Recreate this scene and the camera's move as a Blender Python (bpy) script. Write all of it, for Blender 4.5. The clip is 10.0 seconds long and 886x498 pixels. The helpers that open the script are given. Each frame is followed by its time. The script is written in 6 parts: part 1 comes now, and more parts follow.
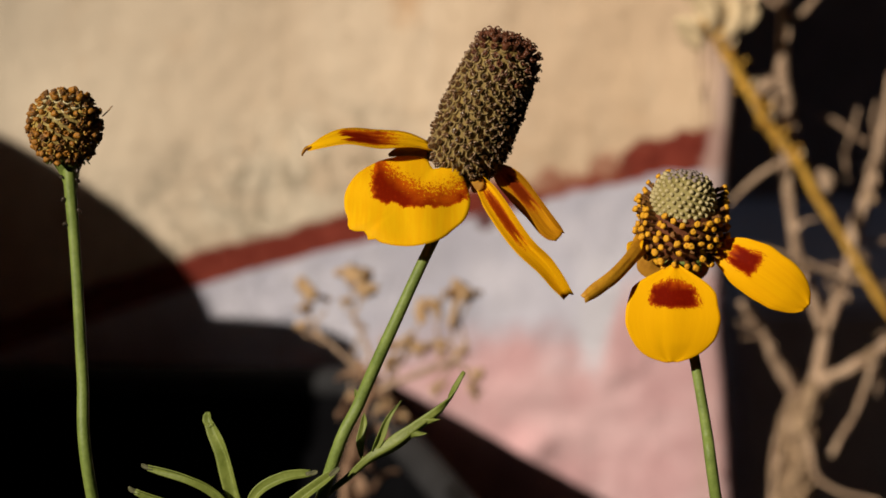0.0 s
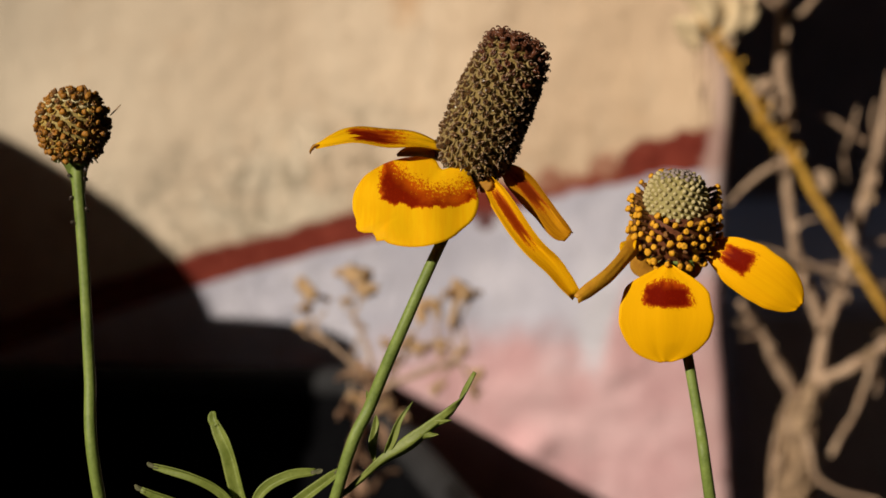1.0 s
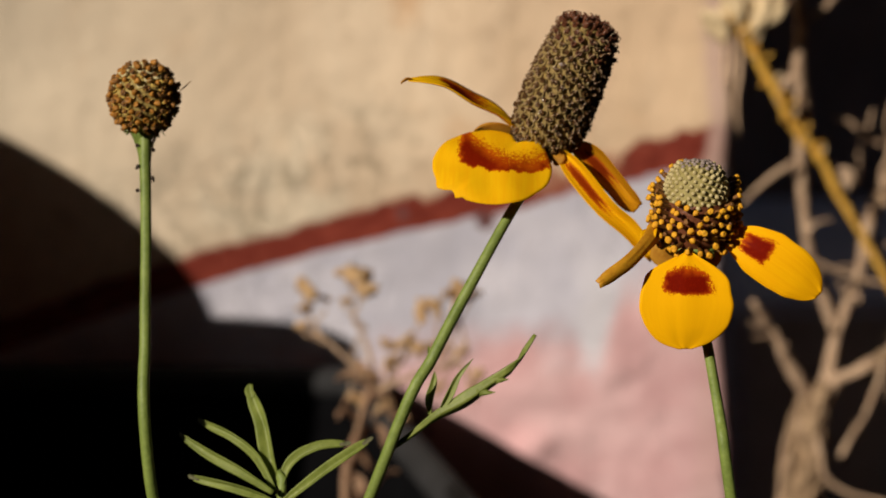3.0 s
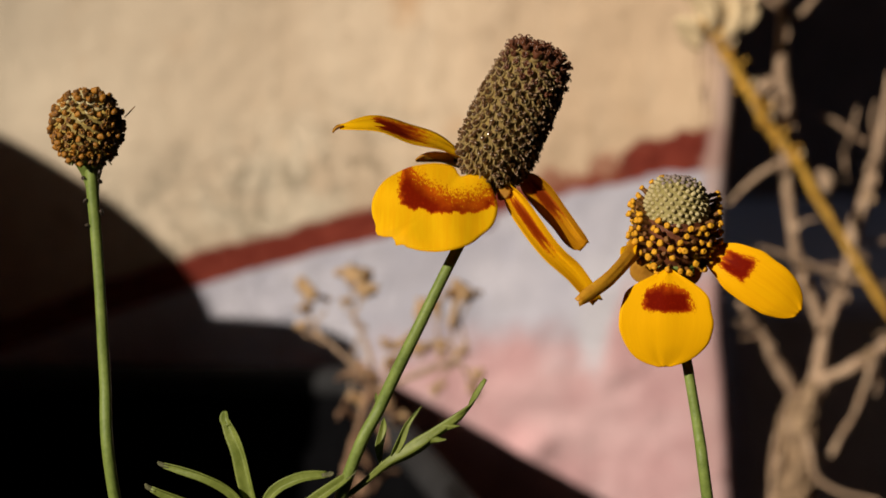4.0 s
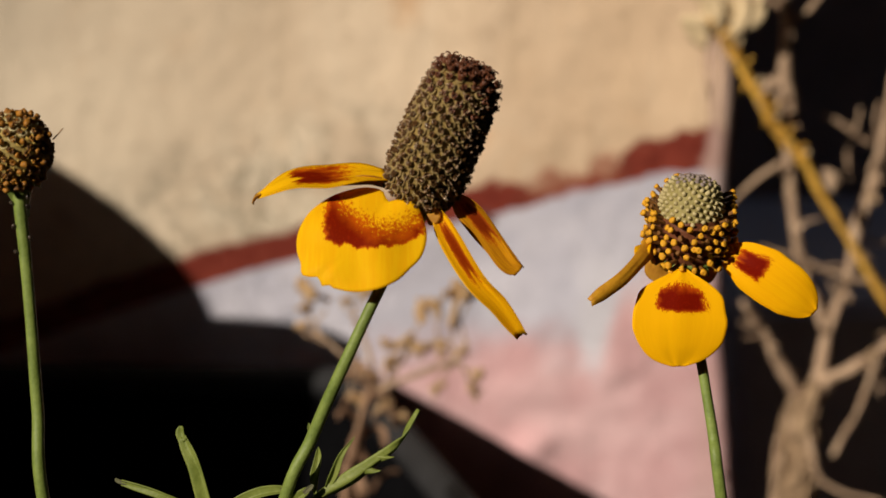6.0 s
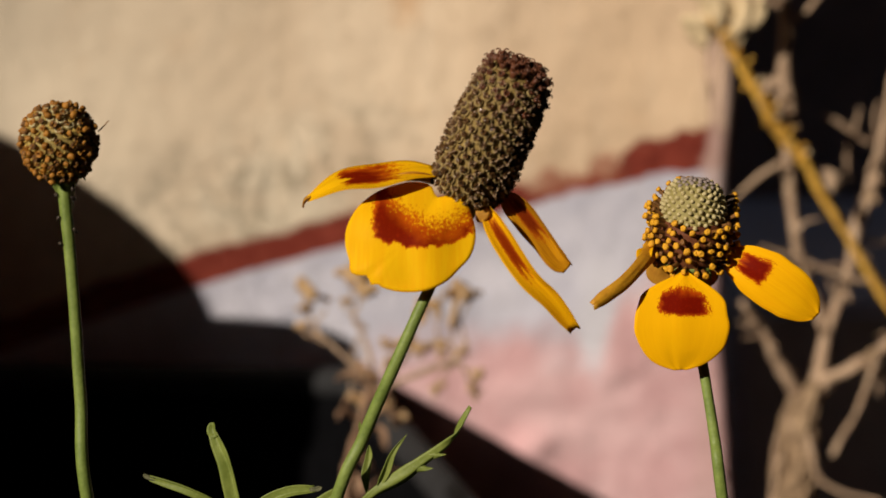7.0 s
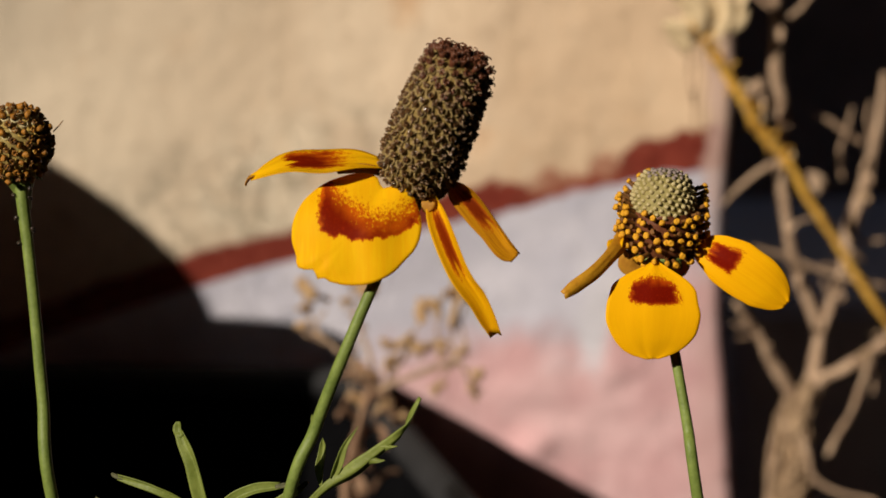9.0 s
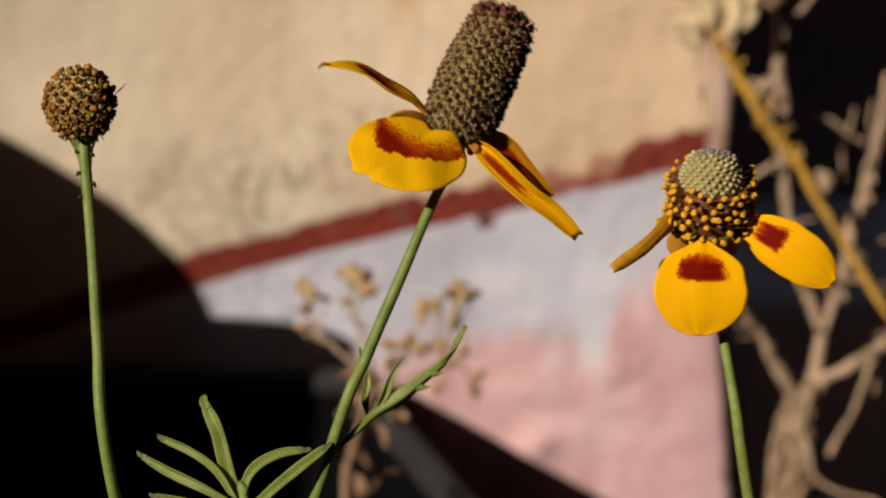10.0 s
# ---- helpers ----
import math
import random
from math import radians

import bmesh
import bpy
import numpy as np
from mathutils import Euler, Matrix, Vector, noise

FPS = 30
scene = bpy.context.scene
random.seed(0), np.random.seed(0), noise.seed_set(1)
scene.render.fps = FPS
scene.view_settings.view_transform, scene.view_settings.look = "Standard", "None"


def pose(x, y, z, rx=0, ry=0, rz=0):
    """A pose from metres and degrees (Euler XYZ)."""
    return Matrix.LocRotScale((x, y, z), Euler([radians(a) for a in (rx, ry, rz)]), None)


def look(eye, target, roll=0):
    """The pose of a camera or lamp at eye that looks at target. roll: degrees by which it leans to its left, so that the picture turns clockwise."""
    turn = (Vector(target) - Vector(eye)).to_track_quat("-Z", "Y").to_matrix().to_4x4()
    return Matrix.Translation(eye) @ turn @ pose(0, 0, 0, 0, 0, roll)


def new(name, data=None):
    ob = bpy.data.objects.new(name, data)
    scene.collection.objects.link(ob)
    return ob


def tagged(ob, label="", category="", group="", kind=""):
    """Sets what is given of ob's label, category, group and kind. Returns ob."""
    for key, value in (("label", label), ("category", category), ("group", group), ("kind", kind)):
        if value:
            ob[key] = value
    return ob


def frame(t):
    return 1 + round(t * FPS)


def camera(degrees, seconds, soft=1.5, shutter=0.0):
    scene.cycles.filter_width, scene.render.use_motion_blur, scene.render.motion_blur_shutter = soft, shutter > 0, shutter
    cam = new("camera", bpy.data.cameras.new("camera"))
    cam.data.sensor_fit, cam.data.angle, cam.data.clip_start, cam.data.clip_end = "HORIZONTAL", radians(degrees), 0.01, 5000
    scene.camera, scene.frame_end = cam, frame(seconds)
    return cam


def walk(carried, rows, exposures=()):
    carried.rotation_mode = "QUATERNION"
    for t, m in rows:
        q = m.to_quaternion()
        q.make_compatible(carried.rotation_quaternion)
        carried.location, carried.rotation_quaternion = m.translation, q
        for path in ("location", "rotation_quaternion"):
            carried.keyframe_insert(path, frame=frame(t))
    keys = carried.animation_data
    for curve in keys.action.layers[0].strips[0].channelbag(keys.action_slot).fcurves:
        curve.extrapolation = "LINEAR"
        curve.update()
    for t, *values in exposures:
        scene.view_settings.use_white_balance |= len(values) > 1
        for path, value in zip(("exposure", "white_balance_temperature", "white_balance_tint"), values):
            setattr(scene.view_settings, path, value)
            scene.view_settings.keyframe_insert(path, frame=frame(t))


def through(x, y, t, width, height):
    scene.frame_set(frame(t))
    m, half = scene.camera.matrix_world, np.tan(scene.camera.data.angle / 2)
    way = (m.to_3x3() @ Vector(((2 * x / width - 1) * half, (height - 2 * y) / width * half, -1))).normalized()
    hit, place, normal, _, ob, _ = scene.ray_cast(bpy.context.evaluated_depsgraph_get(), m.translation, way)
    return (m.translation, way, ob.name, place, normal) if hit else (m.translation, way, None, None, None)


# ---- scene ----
cam = camera(24, 10.0, soft=1.6, shutter=0.3)
cam.data.dof.use_dof = True
cam.data.dof.focus_distance = 0.392
cam.data.dof.aperture_fstop = 15.5
EYE = Vector((0.0, 0.0, 0.32))
TILT = 12.0
walk(cam, [(0.0, pose(*EYE, 90 - TILT, 0, 0)), (10.0, pose(*EYE, 90 - TILT, 0, 0))])

# ---- light: low morning sun over the left shoulder, clear sky ----
SUN = Vector((-0.60, -0.66, 0.45)).normalized()
world = bpy.data.worlds.new("world")
scene.world = world
world.use_nodes = True
sky = world.node_tree.nodes.new("ShaderNodeTexSky")
sky.sky_type = "NISHITA"
sky.sun_disc = False
sky.sun_elevation = math.asin(SUN.z)
sky.sun_rotation = math.atan2(SUN.x, SUN.y) % (2 * math.pi)
world.node_tree.links.new(sky.outputs[0], world.node_tree.nodes["Background"].inputs[0])
world.node_tree.nodes["Background"].inputs[1].default_value = 0.065
sun_data = bpy.data.lights.new("sun", "SUN")
sun_data.energy = 5.0
sun_data.angle = radians(0.6)
sun_data.color = (1.0, 0.895, 0.75)
sun = new("sun", sun_data)
sun.matrix_world = look(SUN * 3.0, (0, 0, 0))
scene.view_settings.exposure = -0.15


# ---- materials ----
def node(nt, kind, **values):
    n = nt.nodes.new(kind)
    for key, value in values.items():
        n.inputs[key.replace("_", " ")].default_value = value
    return n


def surface(name, dark, light, scale=60.0, rough=0.6, bump=0.15, fine=400.0, space="Object", spec=0.4, through=None, island=0.0, relief=0.0006):
    """Two-scale noise colour and relief on a principled surface."""
    m = bpy.data.materials.new(name)
    m.use_nodes = True
    nt = m.node_tree
    b = nt.nodes["Principled BSDF"]
    co = nt.nodes.new("ShaderNodeTexCoord")
    n1 = node(nt, "ShaderNodeTexNoise", Scale=scale, Detail=6.0, Roughness=0.65)
    n2 = node(nt, "ShaderNodeTexNoise", Scale=fine, Detail=4.0)
    for n in (n1, n2):
        nt.links.new(co.outputs[space], n.inputs["Vector"])
    mix = nt.nodes.new("ShaderNodeMath")
    mix.operation = "MULTIPLY_ADD"
    nt.links.new(n2.outputs["Fac"], mix.inputs[0])
    mix.inputs[1].default_value = 0.45
    nt.links.new(n1.outputs["Fac"], mix.inputs[2])
    last = mix.outputs[0]
    if island:
        info = nt.nodes.new("ShaderNodeObjectInfo")
        geo = nt.nodes.new("ShaderNodeNewGeometry")
        both = nt.nodes.new("ShaderNodeMath")
        both.operation = "ADD"
        nt.links.new(info.outputs["Random"], both.inputs[0])
        nt.links.new(geo.outputs["Random Per Island"], both.inputs[1])
        add = nt.nodes.new("ShaderNodeMath")
        add.operation = "MULTIPLY_ADD"
        nt.links.new(both.outputs[0], add.inputs[0])
        add.inputs[1].default_value = island
        nt.links.new(last, add.inputs[2])
        last = add.outputs[0]
    ramp = nt.nodes.new("ShaderNodeValToRGB")
    ramp.color_ramp.elements[0].position, ramp.color_ramp.elements[1].position = 0.45 + island * 0.3, 1.0 + island * 1.2
    ramp.color_ramp.elements[0].color, ramp.color_ramp.elements[1].color = (*dark, 1), (*light, 1)
    nt.links.new(last, ramp.inputs[0])
    nt.links.new(ramp.outputs[0], b.inputs["Base Color"])
    b.inputs["Roughness"].default_value = rough
    b.inputs["Specular IOR Level"].default_value = spec
    bp = node(nt, "ShaderNodeBump", Strength=bump, Distance=relief)
    nt.links.new(mix.outputs[0], bp.inputs["Height"])
    nt.links.new(bp.outputs[0], b.inputs["Normal"])
    if through:
        tr = nt.nodes.new("ShaderNodeBsdfTranslucent")
        tr.inputs[0].default_value = (*through, 1)
        ms = nt.nodes.new("ShaderNodeMixShader")
        ms.inputs[0].default_value = 0.3
        out = nt.nodes["Material Output"]
        nt.links.new(b.outputs[0], ms.inputs[1])
        nt.links.new(tr.outputs[0], ms.inputs[2])
        nt.links.new(ms.outputs[0], out.inputs[0])
    return m


def math_node(nt, op, a, b=None, c=None):
    n = nt.nodes.new("ShaderNodeMath")
    n.operation = op
    for i, v in enumerate((a, b, c)):
        if v is None:
            continue
        if isinstance(v, (int, float)):
            n.inputs[i].default_value = v
        else:
            nt.links.new(v, n.inputs[i])
    return n.outputs[0]


def soft_step(nt, value, lo, hi):
    n = nt.nodes.new("ShaderNodeMapRange")
    n.interpolation_type = "SMOOTHSTEP"
    n.inputs["From Min"].default_value, n.inputs["From Max"].default_value = lo, hi
    nt.links.new(value, n.inputs["Value"])
    return n.outputs["Result"]


def mix_colour(nt, fac, a, b):
    n = nt.nodes.new("ShaderNodeMix")
    n.data_type = "RGBA"
    nt.links.new(fac, n.inputs["Factor"])
    for key, v in (("A", a), ("B", b)):
        s = [i for i in n.inputs if i.name == key and i.type == "RGBA"][0]
        if isinstance(v, tuple):
            s.default_value = (*v, 1)
        else:
            nt.links.new(v, s)
    return [o for o in n.outputs if o.type == "RGBA"][0]


def petal_paint(name, near, far, half, soft=(0.12, 0.04, 0.12), across=0.0, bow=(0.0, 0.0), tooth=0.08, slant=0.0, tilt=0.0, yellow=(0.90, 0.525, 0.005), deep=(0.88, 0.46, 0.004),
                red=(0.20, 0.011, 0.0012), orange=(0.56, 0.095, 0.003), veins=0.3):
    """Yellow petal with a maroon blotch between the lengths near and far: thick inside, thinning into red specks
    over the soft widths at its upper, lower and side edges; fibres run along it."""
    m = bpy.data.materials.new(name)
    m.use_nodes = True
    nt = m.node_tree
    b = nt.nodes["Principled BSDF"]
    uv = nt.nodes.new("ShaderNodeUVMap")
    sep = nt.nodes.new("ShaderNodeSeparateXYZ")
    nt.links.new(uv.outputs[0], sep.inputs[0])
    c, s = sep.outputs[0], sep.outputs[1]

    def grain(sx, sy, detail, rough, shift=0.0):
        mp = nt.nodes.new("ShaderNodeMapping")
        mp.inputs["Scale"].default_value = (sx, sy, 1)
        mp.inputs["Location"].default_value = (shift, shift * 0.7, 0)
        nt.links.new(uv.outputs[0], mp.inputs[0])
        n = node(nt, "ShaderNodeTexNoise", Scale=1.0, Detail=detail, Roughness=rough)
        nt.links.new(mp.outputs[0], n.inputs["Vector"])
        return n.outputs["Fac"]
    fibre, teeth, blot, speck = grain(26, 2.2, 5, 0.6), grain(13, 1.5, 4, 0.65, 3.3), grain(4.5, 4.5, 4, 0.6, 1.7), grain(48, 30, 5, 0.75, 0.9)
    cc = math_node(nt, "MULTIPLY_ADD", c, 2.0, -1.0 - across)
    cc = math_node(nt, "ADD", cc, math_node(nt, "MULTIPLY_ADD", blot, 0.5, -0.25))
    sq = math_node(nt, "MULTIPLY", cc, cc)
    ss = math_node(nt, "ADD", s, math_node(nt, "MULTIPLY_ADD", teeth, 2.4 * tooth, -1.2 * tooth))
    ss = math_node(nt, "ADD", ss, math_node(nt, "MULTIPLY_ADD", blot, 1.6 * tooth, -0.8 * tooth))
    ss = math_node(nt, "MULTIPLY_ADD", cc, slant, ss)
    upper = math_node(nt, "DIVIDE", math_node(nt, "SUBTRACT", ss, math_node(nt, "MULTIPLY_ADD", cc, tilt, math_node(nt, "MULTIPLY_ADD", sq, bow[0], near))), soft[0])
    lower = math_node(nt, "DIVIDE", math_node(nt, "SUBTRACT", math_node(nt, "MULTIPLY_ADD", sq, -bow[1], far), ss), soft[1])
    sides = math_node(nt, "DIVIDE", math_node(nt, "SUBTRACT", half, math_node(nt, "ABSOLUTE", cc)), soft[2])
    thick = math_node(nt, "MINIMUM", math_node(nt, "MINIMUM", upper, lower), math_node(nt, "MINIMUM", sides, 1.6))
    spot = math_node(nt, "MULTIPLY_ADD", speck, 2.6, -0.8)
    mask = soft_step(nt, math_node(nt, "SUBTRACT", thick, spot), -0.16, 0.26)
    dark = soft_step(nt, math_node(nt, "ADD", thick, math_node(nt, "MULTIPLY_ADD", blot, 1.4, -0.7)), 0.5, 1.35)
    base = mix_colour(nt, soft_step(nt, fibre, 0.35, 0.7), deep, yellow)
    tone = mix_colour(nt, dark, orange, red)
    tone = mix_colour(nt, soft_step(nt, speck, 0.5, 0.8), tone, (red[0] * 1.9, red[1] * 2.4, red[2] * 2))
    col = mix_colour(nt, mask, base, tone)
    # a few thin darker veins
    line = soft_step(nt, grain(30, 0.8, 2, 0.4, 7.1), 0.66, 0.74)
    col = mix_colour(nt, math_node(nt, "MULTIPLY", line, veins), col, (deep[0] * 0.62, deep[1] * 0.45, deep[2]))
    nt.links.new(col, b.inputs["Base Color"])
    b.inputs["Roughness"].default_value = 0.5
    b.inputs["Specular IOR Level"].default_value = 0.025
    bp = node(nt, "ShaderNodeBump", Strength=0.035, Distance=0.0003)
    nt.links.new(fibre, bp.inputs["Height"])
    nt.links.new(bp.outputs[0], b.inputs["Normal"])
    tr = nt.nodes.new("ShaderNodeBsdfTranslucent")
    nt.links.new(col, tr.inputs[0])
    ms = nt.nodes.new("ShaderNodeMixShader")
    ms.inputs[0].default_value = 0.22
    out = nt.nodes["Material Output"]
    nt.links.new(b.outputs[0], ms.inputs[1])
    nt.links.new(tr.outputs[0], ms.inputs[2])
    nt.links.new(ms.outputs[0], out.inputs[0])
    return m


PETAL_BROAD = petal_paint("petal_broad", 0.14, 0.60, 0.88, (0.34, 0.04, 0.16), across=0.20, bow=(-0.48, 0.18), tooth=0.06, tilt=0.246)
PETAL_STRIP = petal_paint("petal_strip", -0.02, 0.58, 0.52, (0.16, 0.14, 0.26), across=-0.22, tooth=0.12, yellow=(0.88, 0.49, 0.004), deep=(0.74, 0.36, 0.004), red=(0.25, 0.032, 0.002), orange=(0.52, 0.13, 0.004), veins=0.5)
# darker copy of the strip paint, with the cone's shade mixed into it
PETAL_STRIP_SHADED = petal_paint("petal_strip_shaded", -0.02, 0.58, 0.50, (0.16, 0.14, 0.26), across=-0.3, tooth=0.12, yellow=(0.60, 0.28, 0.006), deep=(0.40, 0.16, 0.006), red=(0.16, 0.020, 0.002), orange=(0.40, 0.09, 0.004), veins=0.6)
PETAL_FLAP = petal_paint("petal_flap", 0.12, 0.64, 0.80, (0.26, 0.05, 0.24), across=-0.25, tooth=0.10, veins=0.5)
PETAL_ROUND = petal_paint("petal_round", 0.11, 0.485, 0.66, (0.12, 0.05, 0.18), bow=(0.22, 0.09), tooth=0.022, red=(0.19, 0.007, 0.001), orange=(0.52, 0.07, 0.003), yellow=(0.97, 0.515, 0.003), deep=(0.95, 0.49, 0.003), veins=0.04)
PETAL_SIDE = petal_paint("petal_side", 0.10, 0.48, 0.60, (0.10, 0.06, 0.22), across=0.10, bow=(0.05, 0.08), tooth=0.05, red=(0.19, 0.007, 0.001), orange=(0.52, 0.07, 0.003), yellow=(0.97, 0.515, 0.003), deep=(0.93, 0.46, 0.003), veins=0.35)
PETAL_BACK = surface("petal_underside", (0.42, 0.17, 0.012), (0.66, 0.33, 0.03), 300, 0.6, 0.2, 1500, through=(0.5, 0.2, 0.01))
PETAL_CURLED = surface("petal_curled_up", (0.50, 0.20, 0.010), (0.80, 0.42, 0.02), 300, 0.6, 0.2, 1500, through=(0.6, 0.25, 0.01))
STEM = surface("stem_green", (0.105, 0.15, 0.024), (0.225, 0.285, 0.064), 250, 0.55, 0.25, 1800)
LEAF = surface("leaf_green", (0.145, 0.185, 0.028), (0.32, 0.365, 0.082), 200, 0.5, 0.3, 1500, through=(0.2, 0.35, 0.03))
WITHERED = surface("withered_leaf_tip", (0.035, 0.040, 0.016), (0.16, 0.15, 0.07), 400, 0.7, 0.4, 2000)
CONE = surface("cone_skin", (0.09, 0.056, 0.012), (0.24, 0.158, 0.038), 500, 0.7, 0.4, 2500, island=0.15)
CHAFF = surface("cone_chaff", (0.125, 0.078, 0.025), (0.35, 0.245, 0.088), 500, 0.55, 0.4, 2500, island=0.15)
FLORET = surface("floret_brown", (0.035, 0.016, 0.006), (0.14, 0.066, 0.022), 600, 0.16, 0.6, 2500, spec=0.6, island=0.15)
FLORET_TOP = surface("floret_red_brown", (0.04, 0.014, 0.008), (0.15, 0.050, 0.022), 600, 0.28, 0.3, 2500, island=0.15)
# pale end of the brown raised to imitate glints on the curled styles
STYLE = surface("style_brown", (0.09, 0.045, 0.02), (0.42, 0.28, 0.17), 600, 0.15, 0.2, 2500, island=0.15)
YOUNG = surface("unopened_floret", (0.26, 0.205, 0.07), (0.60, 0.50, 0.26), 900, 0.45, 0.3, 2500, island=0.12)
DOME_TOP = surface("dome_tip", (0.15, 0.11, 0.10), (0.34, 0.27, 0.24), 400, 0.7, 0.3, 2000, island=0.1)
DOME = surface("young_dome", (0.18, 0.145, 0.04), (0.34, 0.28, 0.10), 300, 0.7, 0.4, 2000)
ANTHER = surface("anther_yellow", (0.44, 0.165, 0.005), (0.84, 0.43, 0.013), 500, 0.6, 0.3, 2500, island=0.1)
TUBE = surface("floret_tube", (0.07, 0.026, 0.007), (0.24, 0.10, 0.018), 500, 0.5, 0.3, 2500, island=0.12)
RUST = surface("floret_rust", (0.085, 0.027, 0.004), (0.44, 0.185, 0.018), 900, 0.42, 0.3, 2500, island=0.15)
RUST_CUP = surface("floret_rust_dark", (0.05, 0.020, 0.006), (0.20, 0.088, 0.018), 500, 0.6, 0.3, 2500, island=0.15)
BALL = surface("ball_olive", (0.16, 0.11, 0.025), (0.40, 0.30, 0.09), 400, 0.7, 0.4, 2000)
PALE_HUSK = surface("pale_husk", (0.36, 0.28, 0.10), (0.66, 0.57, 0.33), 500, 0.6, 0.3, 2500, island=0.12)
HUSK = surface("ball_husk", (0.26, 0.15, 0.02), (0.58, 0.40, 0.09), 500, 0.65, 0.4, 2500, island=0.15)
APHID = surface("bug_black", (0.02, 0.015, 0.01), (0.06, 0.04, 0.03), 900, 0.35, 0.1, 3000)
STRAW = surface("straw", (0.20, 0.115, 0.068), (0.62, 0.445, 0.305), 150, 0.8, 0.7, 500, relief=0.0015)
BARK = surface("dead_bark", (0.06, 0.030, 0.014), (0.60, 0.41, 0.25), 170, 0.85, 1.0, 500, relief=0.003)
OCHRE = surface("ochre_stem", (0.34, 0.16, 0.02), (0.84, 0.50, 0.08), 260, 0.8, 0.7, 500)
PAPER = surface("dry_bract", (0.46, 0.345, 0.20), (0.74, 0.575, 0.355), 80, 0.8, 0.4, 500)
HERB = surface("dry_herb", (0.22, 0.11, 0.06), (0.52, 0.34, 0.22), 150, 0.85, 0.6, 600, through=(0.4, 0.22, 0.12))
SEED = surface("dry_seed_head", (0.40, 0.23, 0.10), (0.76, 0.54, 0.31), 250, 0.9, 0.6, 900, through=(0.6, 0.36, 0.16))
LEDGE = surface("grey_ledge", (0.50, 0.50, 0.55), (0.68, 0.68, 0.74), 14, 0.9, 0.5, 120)
# planter plastic set near zero, so its sunlit inside looks like shade
BLACK = surface("black_plastic", (0.003, 0.003, 0.0035), (0.006, 0.006, 0.007), 30, 0.9, 0.15, 300, spec=0.0)
# paler copy of that plastic, for the light the rim catches
RIM = surface("rim_black_plastic", (0.012, 0.012, 0.013), (0.034, 0.034, 0.037), 40, 0.8, 0.2, 300, spec=0.2)
CLAY = surface("fired_clay", (0.30, 0.12, 0.06), (0.48, 0.22, 0.12), 25, 0.85, 0.4, 200)
SOIL = surface("potting_soil", (0.020, 0.014, 0.010), (0.06, 0.045, 0.03), 60, 0.95, 1.0, 300)
DUST = surface("dusty_ground", (0.09, 0.07, 0.05), (0.20, 0.155, 0.11), 8, 0.95, 0.8, 90)
# dark grey surface of the added sky blockers, kept low in bounce light
BLOCKER = surface("sky_blocker", (0.052, 0.047, 0.047), (0.098, 0.089, 0.088), 5, 0.95, 0.6, 60)
SLATE = surface("dark_render", (0.20, 0.15, 0.13), (0.36, 0.28, 0.25), 9, 0.85, 0.5, 90)


# ---- building tools ----
def S(u, v, w=0.0):
    """A place near the flowers: millimetres right, up and towards the viewer from the middle of the group."""
    a = radians(TILT)
    d = 0.40 - w / 1000
    return EYE + d * Vector((0, math.cos(a), -math.sin(a))) + Vector((u / 1000, v / 1000 * math.sin(a), v / 1000 * math.cos(a)))


RIGHT = Vector((1, 0, 0))
UP = Vector((0, math.sin(radians(TILT)), math.cos(radians(TILT))))
NEAR = Vector((0, -math.cos(radians(TILT)), math.sin(radians(TILT))))


def mesh_of(name, bm, material, smooth=True):
    me = bpy.data.meshes.new(name)
    bm.to_mesh(me)
    bm.free()
    me.materials.append(material)
    if smooth:
        me.shade_smooth()
    return me


def part(name, bm, material, parent, label="", smooth=True):
    ob = new(name, mesh_of(name, bm, material, smooth))
    ob.parent = parent
    if label:
        ob["label"] = label
    return ob


def thing(name, bm, material, label, category, smooth=True, group="", kind=""):
    return tagged(new(name, mesh_of(name, bm, material, smooth)), label, category, group, kind)


def empty(name, place, label, category, group=""):
    ob = new(name)
    ob.location = place
    return tagged(ob, label, category, group)


def spline(points, n):
    """n + 1 places on a smooth line through the points."""
    p = [Vector(q) for q in points]
    p = [p[0] * 2 - p[1]] + p + [p[-1] * 2 - p[-2]]
    out = []
    k = len(p) - 3
    for i in range(n + 1):
        t = i / n * k
        j = min(int(t), k - 1)
        t -= j
        a, b, c, d = p[j:j + 4]
        out.append(0.5 * ((2 * b) + (c - a) * t + (2 * a - 5 * b + 4 * c - d) * t * t + (3 * b - a - 3 * c + d) * t ** 3))
    return out


def lerp_list(values, t):
    x = t * (len(values) - 1)
    j = min(int(x), len(values) - 2)
    return values[j] + (values[j + 1] - values[j]) * (x - j)


def smooth_list(values, t):
    """A smooth run through evenly spaced values, or an outline given as a function."""
    if callable(values):
        return max(0.02, values(t))
    x = t * (len(values) - 1)
    j = min(int(x), len(values) - 2)
    k = x - j
    a, b, c, d = (values[max(0, min(len(values) - 1, j + i))] for i in (-1, 0, 1, 2))
    return max(0.02, 0.5 * (2 * b + (c - a) * k + (2 * a - 5 * b + 4 * c - d) * k * k + (3 * b - a - 3 * c + d) * k ** 3))


